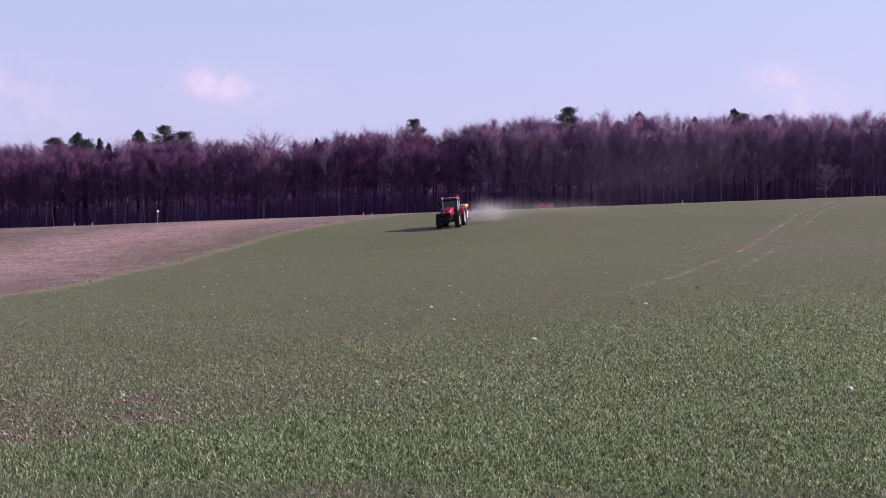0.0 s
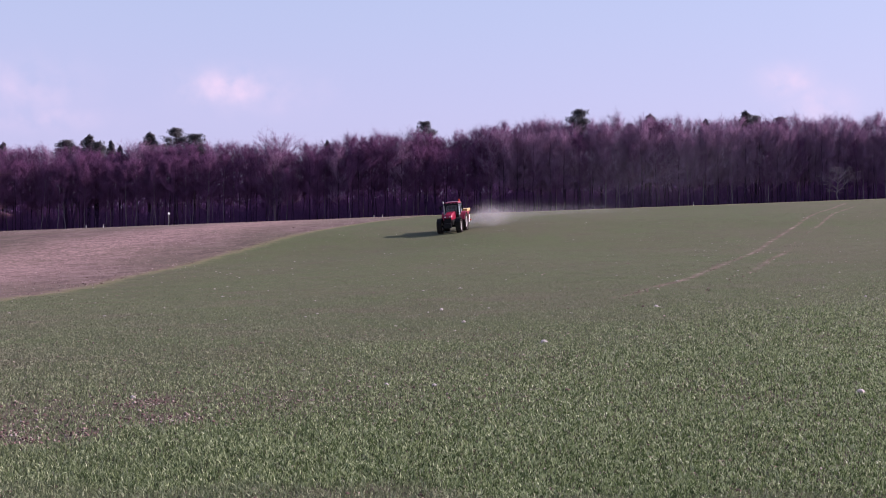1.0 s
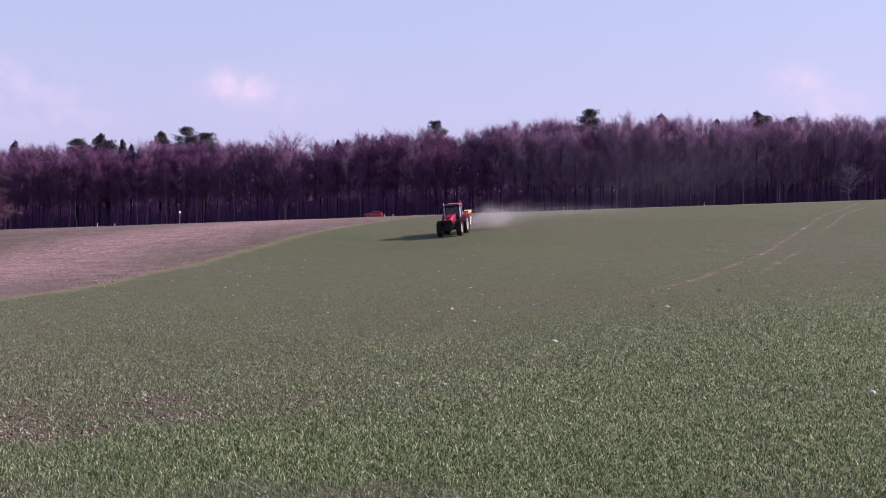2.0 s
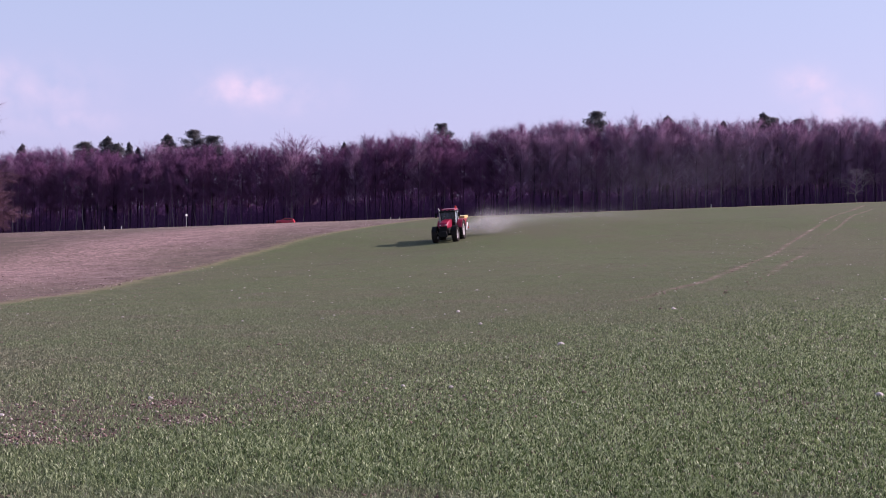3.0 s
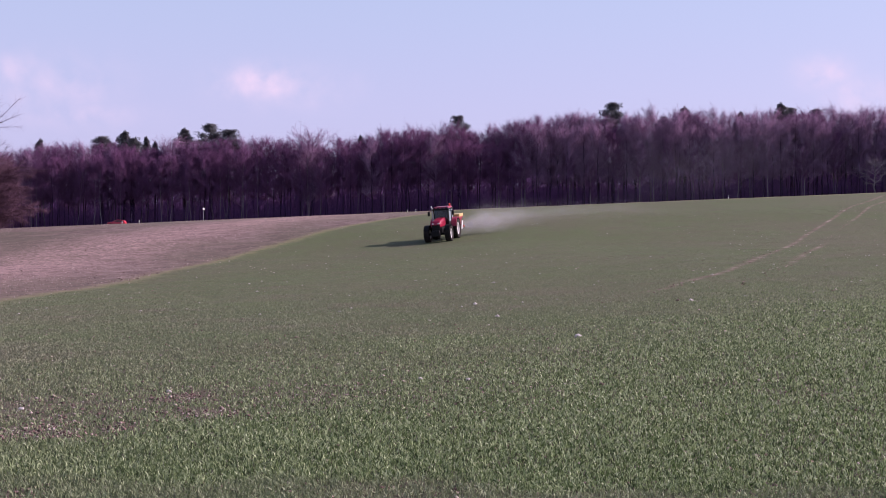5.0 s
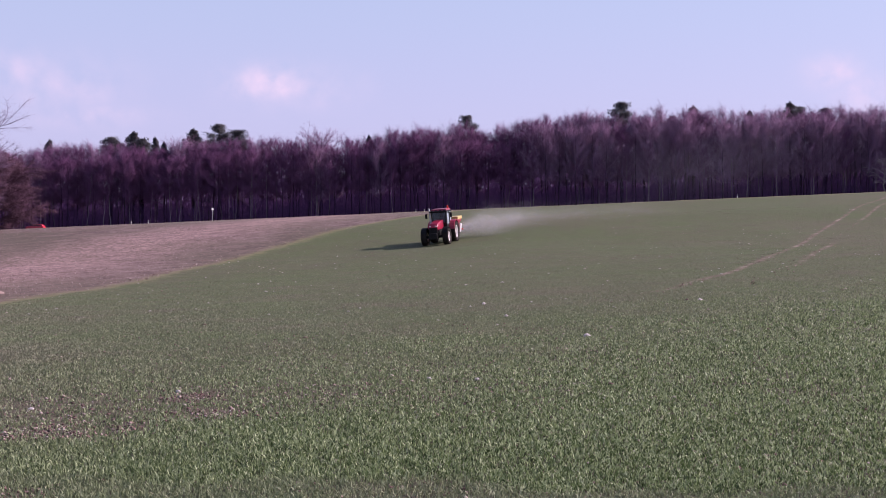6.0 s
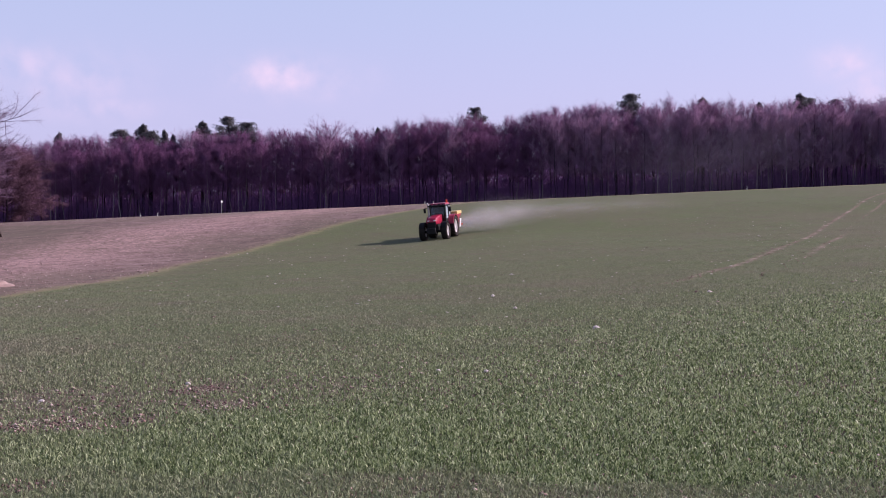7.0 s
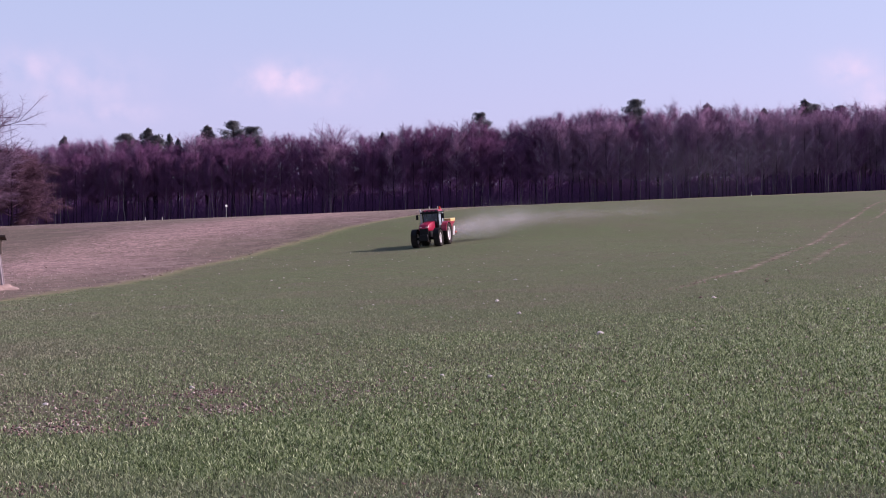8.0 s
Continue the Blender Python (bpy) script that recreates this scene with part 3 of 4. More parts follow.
PINES = [tree_thing("pine_tree", pine_meshes(rng, 22.0, w, c, cone), "dark green " + ("spruce" if cone else "pine") + " rising above the bare wood", "tree", "conifers of the wood")
         for w, c, cone in ((3.2, 0.60, False), (2.8, 0.58, False), (3.6, 0.60, True))]
for i, (bx, top, kind, s) in enumerate(((1007, 189, 0, 1.1), (735, 210, 0, 0.85), (292, 222, 0, 1.15), (324, 232, 0, 1.05), (245, 229, 2, 1.25), (137, 233, 2, 1.15), (152, 246, 1, 1.1),
                                        (96, 243, 1, 1.3), (176, 243, 2, 0.6), (192, 252, 2, 0.6), (-16, 246, 2, 0.7), (1132, 197, 2, 1.15), (1300, 191, 2, 1.0), (1318, 200, 1, 0.9), (1362, 203, 0, 0.9), (1230, 206, 2, 0.8),
                                        (940, 214, 1, 0.8), (1096, 215, 1, 0.7), (560, 243, 2, 0.5))):
    y = 297.0 + (i % 3) * 2.0
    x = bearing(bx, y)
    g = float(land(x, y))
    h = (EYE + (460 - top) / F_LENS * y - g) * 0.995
    m = pose(x, y, g, 0, 0, i * 77)
    ob = PINES[kind] if i in (0, 7, 4) else copy_thing(PINES[kind], m)
    ob.matrix_basis = m @ Matrix.Diagonal((s * 1.35, s * 1.35, h / 22.0, 1))

# one broad oak whose round crown stands out, and a leaning pale tree
oak = tree_thing("oak_tree", bare_tree(rng, 20.9, 7.4, 0.40, 46, 9, 22, 0.26, 0.62, droop=0.30, grey=True, twig_r=0.010, twig_l=1.1), "broad round-crowned leafless oak in the wood", "tree")
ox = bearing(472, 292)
oak.matrix_basis = pose(ox, 292, float(land(ox, 292)))
near_tree = tree_thing("roadside_tree", bare_tree(rng, 24.0, 11.0, 0.10, 78, 13, 50, 0.42, 0.45, droop=0.34, low=0.4, plum=True, twig_r=0.013, twig_l=1.5), "large spreading bare tree with drooping twigs", "tree")
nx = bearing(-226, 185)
near_tree.matrix_basis = pose(nx, 185, float(land(nx, 185)))
thicket = tree_thing("small_tree", bare_tree(rng, 13.0, 7.0, 0.06, 60, 12, 60, 0.2, 0.35, droop=0.5, low=0.5, red=True, twig_r=0.013, twig_l=1.4), "low drooping bare tree with reddish twigs", "tree")
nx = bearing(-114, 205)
thicket.matrix_basis = pose(nx, 205, float(land(nx, 205)))

willow = tree_thing("willow_tree", bare_tree(rng, 8.2, 4.2, 0.25, 18, 6, 9, 0.16, 0.5, droop=0.45, pale=True, low=0.3, twig_r=0.013), "small pale drooping tree before the wood", "tree")
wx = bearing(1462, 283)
willow.matrix_basis = pose(wx, 283, float(land(wx, 283)))


def deep_woods():
    """The trees further in, too many to count: one mass of trunks and twigs."""
    r = np.random.default_rng(21)
    P, D, L, R = [], [], [], []
    for _ in range(900):
        y = 301 + 70 * r.random() ** 1.2
        x = r.uniform(-185, 165)
        h = float(skyline(x)) * r.uniform(0.78, 0.94) 
        g = float(land(x, y))
        P.append((x, y, g - 0.2)), D.append((r.normal(0, 0.02), r.normal(0, 0.02), 1)), L.append(h), R.append(r.uniform(0.14, 0.24))
        for _ in range(135):
            f = r.uniform(0.0, 0.97)
            a, q = r.uniform(0, 6.283), r.uniform(0, 2.6) * math.sin(math.pi * min(f + 0.05, 1)) ** 0.6
            P.append((x + q * math.cos(a), y + q * math.sin(a), g + f * h))
            D.append((math.cos(a) * 0.5 + r.normal(0, 0.3), math.sin(a) * 0.5 + r.normal(0, 0.3), 0.6 + r.normal(0, 0.3)))
            L.append(r.uniform(0.8, 2.4)), R.append(r.uniform(0.035, 0.08))
    n = 64000  # saplings and thin stems that close the gaps between the trunks
    sx, sy = r.uniform(-170, 150, n), r.uniform(301, 338, n)
    P += list(np.stack([sx, sy, land(sx, sy) + r.uniform(0, 9.5, n)], 1))
    D += list(np.stack([r.normal(0, 0.22, n), r.normal(0, 0.22, n), np.ones(n)], 1))
    L += list(r.uniform(1.2, 3.5, n))
    R += list(r.uniform(0.04, 0.09, n))
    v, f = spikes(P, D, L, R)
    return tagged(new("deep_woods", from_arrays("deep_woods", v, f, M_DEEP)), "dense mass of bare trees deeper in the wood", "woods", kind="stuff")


def undergrowth():
    r = np.random.default_rng(5)
    n = 170000
    x, y = r.uniform(-155, 135, n), 286.0 + 22 * r.random(n) ** 1.4
    k = 0.5 + 0.5 * np.sin(x * 0.4) * np.sin(x * 0.13 + 1)
    z = land(x, y) + 9.0 * r.random(n) ** 1.5 * (0.3 + 0.7 * k)
    D = np.stack([r.normal(0, 0.8, n), r.normal(0, 0.8, n), np.abs(r.normal(0.7, 0.5, n))], 1)
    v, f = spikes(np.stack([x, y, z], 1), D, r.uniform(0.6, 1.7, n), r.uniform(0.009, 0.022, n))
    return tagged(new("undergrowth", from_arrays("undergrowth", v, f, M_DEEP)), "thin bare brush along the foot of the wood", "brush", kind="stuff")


deep_woods()
undergrowth()


# ---- the crop, the stubble and what lies on the soil ----
def blades(P, D, L, W, seed):
    """Folded, bent blades: a broad lower half and a tapering tip, five points each."""
    r = np.random.default_rng(seed)
    n = len(P)
    D = D / np.linalg.norm(D, axis=1, keepdims=True)
    side = np.cross(D, r.normal(0, 1, (n, 3)))
    side /= np.linalg.norm(side, axis=1, keepdims=True)
    mid = P + D * (L * 0.55)[:, None]
    bend = D + np.stack([r.normal(0, 0.5, n), r.normal(0, 0.5, n), r.normal(-0.35, 0.25, n)], 1)
    bend /= np.linalg.norm(bend, axis=1, keepdims=True)
    tip = mid + bend * (L * 0.5)[:, None]
    w = side * W[:, None]
    V = np.stack([P - w * 0.6, P + w * 0.6, mid + w, mid - w, tip], 1).reshape(-1, 3)
    o = np.arange(n)[:, None] * 5
    return V, np.concatenate([o + [[0, 1, 2]], o + [[0, 2, 3]], o + [[3, 2, 4]]], 0)


BARE_SPOTS = ((-3.22, 12.41, 34), (-3.11, 12.5, 16), (-2.75, 11.28, 16), (-2.46, 11.2, 14), (-4.18, 10.0, 26), (-3.89, 10.0, 28), (-3.84, 10.45, 22), (-3.41, 10.0, 26), (-3.16, 10.45, 20), (-3.07, 7.56, 20), (4.9, 12.0, 14))


def bare_patch(x, y):
    """Where the crop stands thin: patches a few metres wide."""
    v = 0.5 + 0.5 * np.sin(x * 1.1 + 1.7 * np.sin(y * 0.5 + 0.4)) * np.sin(y * 0.75 + 1.4 * np.sin(x * 0.6))
    strip = np.exp(-((y - 12.6 - 0.42 * (x + 2)) / 1.7) ** 2) * ease(-x, -1.5, 2.5)
    rim = 1 - ease(y + 0.09 * x + 0.16 * np.sin(x * 2.1) + 0.12 * np.sin(x * 5.3), 7.75, 8.1)
    spots = sum(np.exp(-((x - px) / 0.25) ** 2 - ((y - py) / 0.30) ** 2) for px, py, _ in BARE_SPOTS)
    return np.clip(0.3 * ease(v, 0.6, 1.0) + 0.72 * strip + 0.15 * rim + 0.95 * spots, 0, 1.3)


def wheat():
    r = np.random.default_rng(3)
    allP, allD, allL, allW, allS = [], [], [], [], []
    for tufts, per, ahead_only in ((172000, 4, True), (9000, 4, False)):
        a, b = 5.6 ** -0.4, 125 ** -0.4
        y = (a + (b - a) * r.random(tufts)) ** -2.5
        x = r.uniform(-0.47, 0.40, tufts) * y
        if not ahead_only:  # round the place where the camera stands
            x, y = r.uniform(-8, 8, tufts), r.uniform(-7, 7, tufts)
            off = (y < 5.6) | (x < -0.47 * y) | (x > 0.4 * y)
            x, y = np.where(off, x, -7.5), np.where(off, y, 0.5)
        keep = (r.random(tufts) > bare_patch(x, y) * r.uniform(0.3, 1.2, tufts)) & (x > field_edge(y) + 0.4)
        c = tyre_line(y)
        keep &= ~((np.abs(x - c) < 0.14) & (y > 40)) & ~((np.abs(x - c - 2.05) < 0.13) & (y > 60))
        x, y = x[keep], y[keep]
        side = np.clip(x / np.maximum(y, 1), -0.5, 0.5)
        limit = 14.5 * np.exp(np.where(side < 0, 1.05, 1.9) * side)
        strong = 1 - ease(y + 1.6 * ripple(x * 3, y * 3) + 1.2 * ripple(x * 1.1 + 4, y * 0.9), limit * 0.5, limit * 2.0)
        strong *= 0.45 + 0.55 * ease(y + 0.09 * x + 0.16 * np.sin(x * 2.1) + 0.12 * np.sin(x * 5.3), 7.75, 8.1)
        vigour = 0.78 + 0.22 * strong + 0.25 * (0.5 + 0.5 * ripple(x * 2, y * 2)) + 0.1 * (1 - ease(y, 9.5, 12))
        x, y, vigour = np.repeat(x, per), np.repeat(y, per), np.repeat(vigour, per)
        allS.append(np.repeat(strong, per))
        n = len(x)
        x, y = x + r.normal(0, 0.028, n) * (1 + np.abs(y) / 12), y + r.normal(0, 0.03, n) * (1 + np.abs(y) / 12)
        allP.append(np.stack([x, y, soil(x, y) - 0.003], 1))
        allD.append(np.stack([r.normal(0, 0.45, n), r.normal(0, 0.45, n), np.full(n, 1.0)], 1))
        allL.append((0.034 + 0.0003 * np.abs(y)) * vigour * r.uniform(0.5, 1.35, n))
        allW.append(np.clip(0.0011 + 0.00033 * np.abs(y), 0, 0.010) * r.uniform(0.6, 1.3, n))
    V, Fc = blades(np.concatenate(allP), np.concatenate(allD), np.concatenate(allL), np.concatenate(allW), 4)
    me = from_arrays("young_wheat", V, Fc, M_WHEAT)
    at = me.attributes.new("strong", "FLOAT", "POINT")
    at.data.foreach_set("value", np.repeat(np.concatenate(allS), 5).astype(np.float32))
    return tagged(new("young_wheat", me), "short green blades of sparse young winter wheat", "crop", kind="stuff")


def stubble():
    r = np.random.default_rng(8)
    n = 90000
    y = np.sqrt(r.uniform(36 ** 2, 256 ** 2, n))
    x = r.uniform(-0.50, 0.05, n) * y
    keep = (x < field_edge(y) - 0.2) & (r.random(n) < 0.35 + 0.65 * ease(ripple(x * 0.5, y * 0.5), -0.6, 0.6))
    x, y = x[keep], y[keep]
    n = len(x)
    D = np.stack([r.normal(0, 0.5, n), r.normal(0, 0.5, n), np.full(n, 0.8)], 1)
    v, f = spikes(np.stack([x, y, soil(x, y) - 0.01], 1), D, r.uniform(0.03, 0.10, n), r.uniform(0.012, 0.036, n) * r.uniform(0.5, 1.3, n))
    return tagged(new("straw_stubble", from_arrays("straw_stubble", v, f, M_STRAW)), "pale broken straw stubble on the brown field", "stubble", kind="stuff")


def crumbs(name, n, y0, y1, lo, hi, mat, seed, label, category):
    """Small angular lumps strewn over the wheat field."""
    r = np.random.default_rng(seed)
    y = np.sqrt(r.uniform(y0 ** 2, y1 ** 2, n)) if y1 > 40 else r.uniform(y0, y1, n)
    x = r.uniform(-0.47, 0.4, n) * y
    keep = (x > field_edge(y) + 0.3) & (r.random(n) < 0.3 + 0.7 * bare_patch(x, y))
    x, y = x[keep], y[keep]
    n = len(x)
    s = r.uniform(lo, hi, n) * r.uniform(0.5, 1.2, n)
    base = np.array([(1, 0, 0), (-1, 0, 0), (0, 1, 0), (0, -1, 0), (0, 0, 0.8), (0, 0, -0.5)], float)
    tri = np.array([(0, 2, 4), (2, 1, 4), (1, 3, 4), (3, 0, 4), (2, 0, 5), (1, 2, 5), (3, 1, 5), (0, 3, 5)])
    V = base[None] * r.uniform(0.5, 1.4, (n, 6, 1)) * s[:, None, None] * np.array([1.3, 1, 0.8])
    V = V + np.stack([x, y, soil(x, y) + s * 0.3], 1)[:, None, :]
    Fc = (tri[None] + np.arange(n)[:, None, None] * 6).reshape(-1, 3)
    return tagged(new(name, from_arrays(name, V.reshape(-1, 3), Fc, mat)), label, category, kind="stuff")


wheat()
stubble()
crumbs("clods", 20000, 5.6, 24, 0.006, 0.022, M_CLOD, 11, "small brown clods on the thinly covered soil", "soil clods")


def edge_chips():
    """Pale straw and flints turned up along the border of the two fields."""
    r = np.random.default_rng(17)
    n = 1100
    y = r.uniform(60, 245, n)
    x = field_edge(y) - np.abs(r.normal(0, 1, n)) * np.where(r.random(n) < 0.3, 0.7, 13.0)
    D = np.stack([r.normal(0, 1, n), r.normal(0, 1, n), np.abs(r.normal(0, 0.4, n))], 1)
    v, f = spikes(np.stack([x, y, soil(x, y) + 0.02], 1), D, r.uniform(0.06, 0.2, n), r.uniform(0.012, 0.04, n))
    return tagged(new("edge_chips", from_arrays("edge_chips", v, f, M_STRAW)), "pale straw bits strewn along the border of the stubble", "straw", kind="stuff")


edge_chips()


def turned(r):
    a = r.uniform(0, 6.283)
    return np.array([(math.cos(a), math.sin(a), 0), (-math.sin(a), math.cos(a), 0), (0.3, 0, 1)])


def turned_soil():
    """Reddish lumps where the drill has left bare spots."""
    r = np.random.default_rng(23)
    V, Fc = [], []
    base = np.array([(1, 0, 0), (-1, 0, 0), (0, 1, 0), (0, -1, 0), (0, 0, 0.9), (0, 0, -0.5)], float)
    tri = np.array([(0, 2, 4), (2, 1, 4), (1, 3, 4), (3, 0, 4), (2, 0, 5), (1, 2, 5), (3, 1, 5), (0, 3, 5)])
    for px, py, k in BARE_SPOTS:
        for _ in range(k * 6):
            x, y, q = px + r.normal(0, 0.17), py + r.normal(0, 0.19), 0.003 + 0.019 * r.random() ** 3
            Fc.append(tri + 6 * len(V))
            V.append((base @ turned(r)) * r.uniform(0.5, 1.5, (6, 1)) * q * (1.2, 1.0, 0.8) + (x, y, float(soil(x, y)) + 0.3 * q))
    return tagged(new("turned_soil", from_arrays("turned_soil", np.concatenate(V), np.concatenate(Fc), M_CLOD)), "reddish lumps of soil on bare spots in the wheat", "soil clods", kind="stuff")


turned_soil()
crumbs("pale_chips", 2600, 14, 130, 0.02, 0.045, M_STRAW, 12, "pale chips of flint and straw strewn over the wheat", "chips")


crumbs("flint_chips", 1500, 22, 120, 0.022, 0.05, M_STONE, 37, "white flint chips scattered over the thin wheat", "flints")


crumbs("dry_bits", 7000, 8, 34, 0.004, 0.012, M_STONE, 41, "whitish dry leaf bits and chips among the wheat", "chips")


def rut_chips():
    """Pale flints and straw thrown up beside the wheel ruts."""
    r = np.random.default_rng(29)
    n = 170
    y = 36 + 134 * r.random(n) ** 1.3
    second = r.random(n) < 0.4
    x = tyre_line(y) + np.where(second, 2.07, 0) + r.normal(0, 0.22, n)
    D = np.stack([r.normal(0, 1, n), r.normal(0, 1, n), np.abs(r.normal(0, 0.5, n))], 1)
    v, f = spikes(np.stack([x, y, soil(x, y) + 0.015], 1), D, r.uniform(0.04, 0.13, n), r.uniform(0.012, 0.032, n))
    return tagged(new("rut_chips", from_arrays("rut_chips", v, f, M_CLOD)), "pale chips thrown up along the wheel ruts", "chips", kind="stuff")


rut_chips()


def field_stone(x, y, size, seed):
    r = np.random.default_rng(seed)
    bm = bmesh.new()
    bmesh.ops.create_icosphere(bm, subdivisions=2, radius=size)
    for v in bm.verts:
        v.co = Vector((v.co.x * 1.25, v.co.y * 0.9, v.co.z * 0.75)) * (1 + 0.22 * noise.noise(v.co * 2.2 / size + Vector((seed, 0, 0))))
    ob = part("field_stone", bm, M_STONE, label="pale rounded flint stone lying among the wheat")
    tagged(ob, category="stone", group="stones in the field")
    ob.matrix_basis = pose(x, y, float(soil(x, y)) + size * 0.35, r.uniform(-15, 15), r.uniform(-15, 15), r.uniform(0, 360))


for i, (x, y, s) in enumerate(((4.4, 13.2, 0.045), (-0.22, 14.1, 0.03), (-0.78, 14.2, 0.03), (1.5, 20.2, 0.05), (-4.5, 11.6, 0.025), (-3.4, 12.9, 0.03), (-0.3, 30.5, 0.05))):
    field_stone(x, y, s, i + 1)


# ---- along the road ----
def guide_post(x, y, sink):
    root = tagged(empty("guide_post", pose(x, y, float(land(x, y)) - sink, 0, 0, 40)), "white plastic roadside guide post with a black band", "guide post", "guide posts along the road")
    part("post", box(bmesh.new(), 0, 0, 0.45, 0.13, 0.11, 1.1, 0.03, taper=0.9), M_WHITE, root)
    part("band", box(bmesh.new(), 0, 0, 0.8, 0.135, 0.117, 0.16, 0.01), M_BLACK, root, "slanting black band")
    part("reflector", box(bmesh.new(), 0, -0.062, 0.8, 0.05, 0.012, 0.16, 0.004), M_LAMP, root)


for bx, sink in ((132, 0.0), (163, 0.05), (643, 0.55), (658, 0.55), (1208, 0.3)):
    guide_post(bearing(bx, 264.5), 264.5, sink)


def road_sign(x, y):
    root = tagged(empty("road_sign", pose(x, y, float(land(x, y)), 0, 0, 38)), "small pale round sign on a thin grey post", "road sign")
    part("post", rod(bmesh.new(), (0, 0, -0.2), (0, 0, 3.1), 0.06), M_STEEL, root)
    bm = bmesh.new()
    rod(bm, (0, -0.05, 2.8), (0, -0.085, 2.8), 0.26, sides=28)
    part("plate", bm, M_WHITE, root, "blank white plate")


road_sign(bearing(279, 262), 262)


# ---- raised hide at the field corner ----
def raised_hide(x, y):
    z = float(land(x, y))
    root = tagged(empty("raised_hide", pose(x, y, z - 0.5, 0, 0, 20)), "small weathered wooden hunting seat on splayed legs", "hunting hide")
    for sx in (-1, 1):
        for sy in (-1, 1):
            part("leg", rod(bmesh.new(), (0.62 * sx, 0.6 * sy, -0.15), (0.34 * sx, 0.34 * sy, 2.1), 0.055, 0.045, 8), M_BARK_PALE, root, "pale peeling pole leg")
    for sx in (-1, 1):
        part("brace", rod(bmesh.new(), (0.55 * sx, -0.52, 0.35), (0.38 * sx, 0.42, 1.5), 0.03, sides=6), M_WOOD, root)
    part("platform", box(bmesh.new(), 0, 0, 2.12, 0.95, 0.95, 0.07, 0.01), M_WOOD, root)
    for sx in (-1, 1):
        part("roof_post", rod(bmesh.new(), (0.4 * sx, 0.4, 2.1), (0.4 * sx, 0.4, 2.75), 0.035, sides=6), M_WOOD, root)
    part("roof", box(bmesh.new(), 0, 0.05, 2.78, 1.25, 1.25, 0.09, 0.02, (-6, 0, 0)), M_DARKWOOD, root, "dark board roof")
    bm = bmesh.new()
    bmesh.ops.create_icosphere(bm, subdivisions=4, radius=1.0)
    for v in bm.verts:
        k = 1 + 0.25 * noise.noise(v.co * 2.0)
        v.co = Vector((v.co.x * 0.9 * k, v.co.y * 1.1 * k, v.co.z * 0.30 * k))
    mound = part("soil_mound", bm, M_SANDY, label="low pale mound of bare sandy soil", smooth=True)
    tagged(mound, category="soil")
    mound.matrix_basis = pose(x + 0.25, y - 0.2, z)


raised_hide(bearing(-152, 51), 51.0)


# ---- the tractor with its spreader ----
def wheel(root, x, y, r, width, rim_r):
    """Lugged tyre with a dished rim; spins about its own x axis."""
    bm = bmesh.new()
    w = width / 2
    lathe(bm, [(-w * 0.72, rim_r), (-w, rim_r + (r - rim_r) * 0.35), (-w, r * 0.9), (-w * 0.8, r * 0.955), (w * 0.8, r * 0.955), (w, r * 0.9), (w, rim_r + (r - rim_r) * 0.35), (w * 0.72, rim_r)])
    lugs = 20
    for i in range(lugs):
        for s in (-1, 1):
            a = 2 * math.pi * (i + 0.5 * (s > 0)) / lugs
            made = bmesh.ops.create_cube(bm, size=1.0)["verts"]
            m = pose(0, 0, 0, math.degrees(a)) @ pose(s * w * 0.48, 0, r * 0.965, 0, 0, s * 35) @ Matrix.Diagonal((w * 1.15, 0.055, r * 0.07, 1))
            bmesh.ops.transform(bm, matrix=m, verts=made)
    ob = part("wheel", bm, M_TYRE, root, "black lugged tractor tyre")
    ob.matrix_basis = pose(x, y, r)
    s = 1 if x > 0 else -1
    bm = bmesh.new()
    lathe(bm, [(-w * 0.7, rim_r * 1.02), (-w * 0.7, rim_r * 0.9), (s * w * 0.2, rim_r * 0.82), (s * w * 0.32, rim_r * 0.35), (s * w * 0.5, rim_r * 0.3), (s * w * 0.5, 0.01)])
    lathe(bm, [(w * 0.7, rim_r * 1.02), (w * 0.7, rim_r * 0.9), (s * w * 0.2, rim_r * 0.82)])
    for i in range(8):
        a = 2 * math.pi * i / 8
        made = bmesh.ops.create_cone(bm, cap_ends=True, segments=6, radius1=0.03, radius2=0.03, depth=0.05)["verts"]
        bmesh.ops.transform(bm, matrix=pose(s * w * 0.36, rim_r * 0.5 * math.cos(a), rim_r * 0.5 * math.sin(a), 0, 90, 0), verts=made)
    part("rim", bm, M_RIM, ob, "pale silver rim")
    return ob


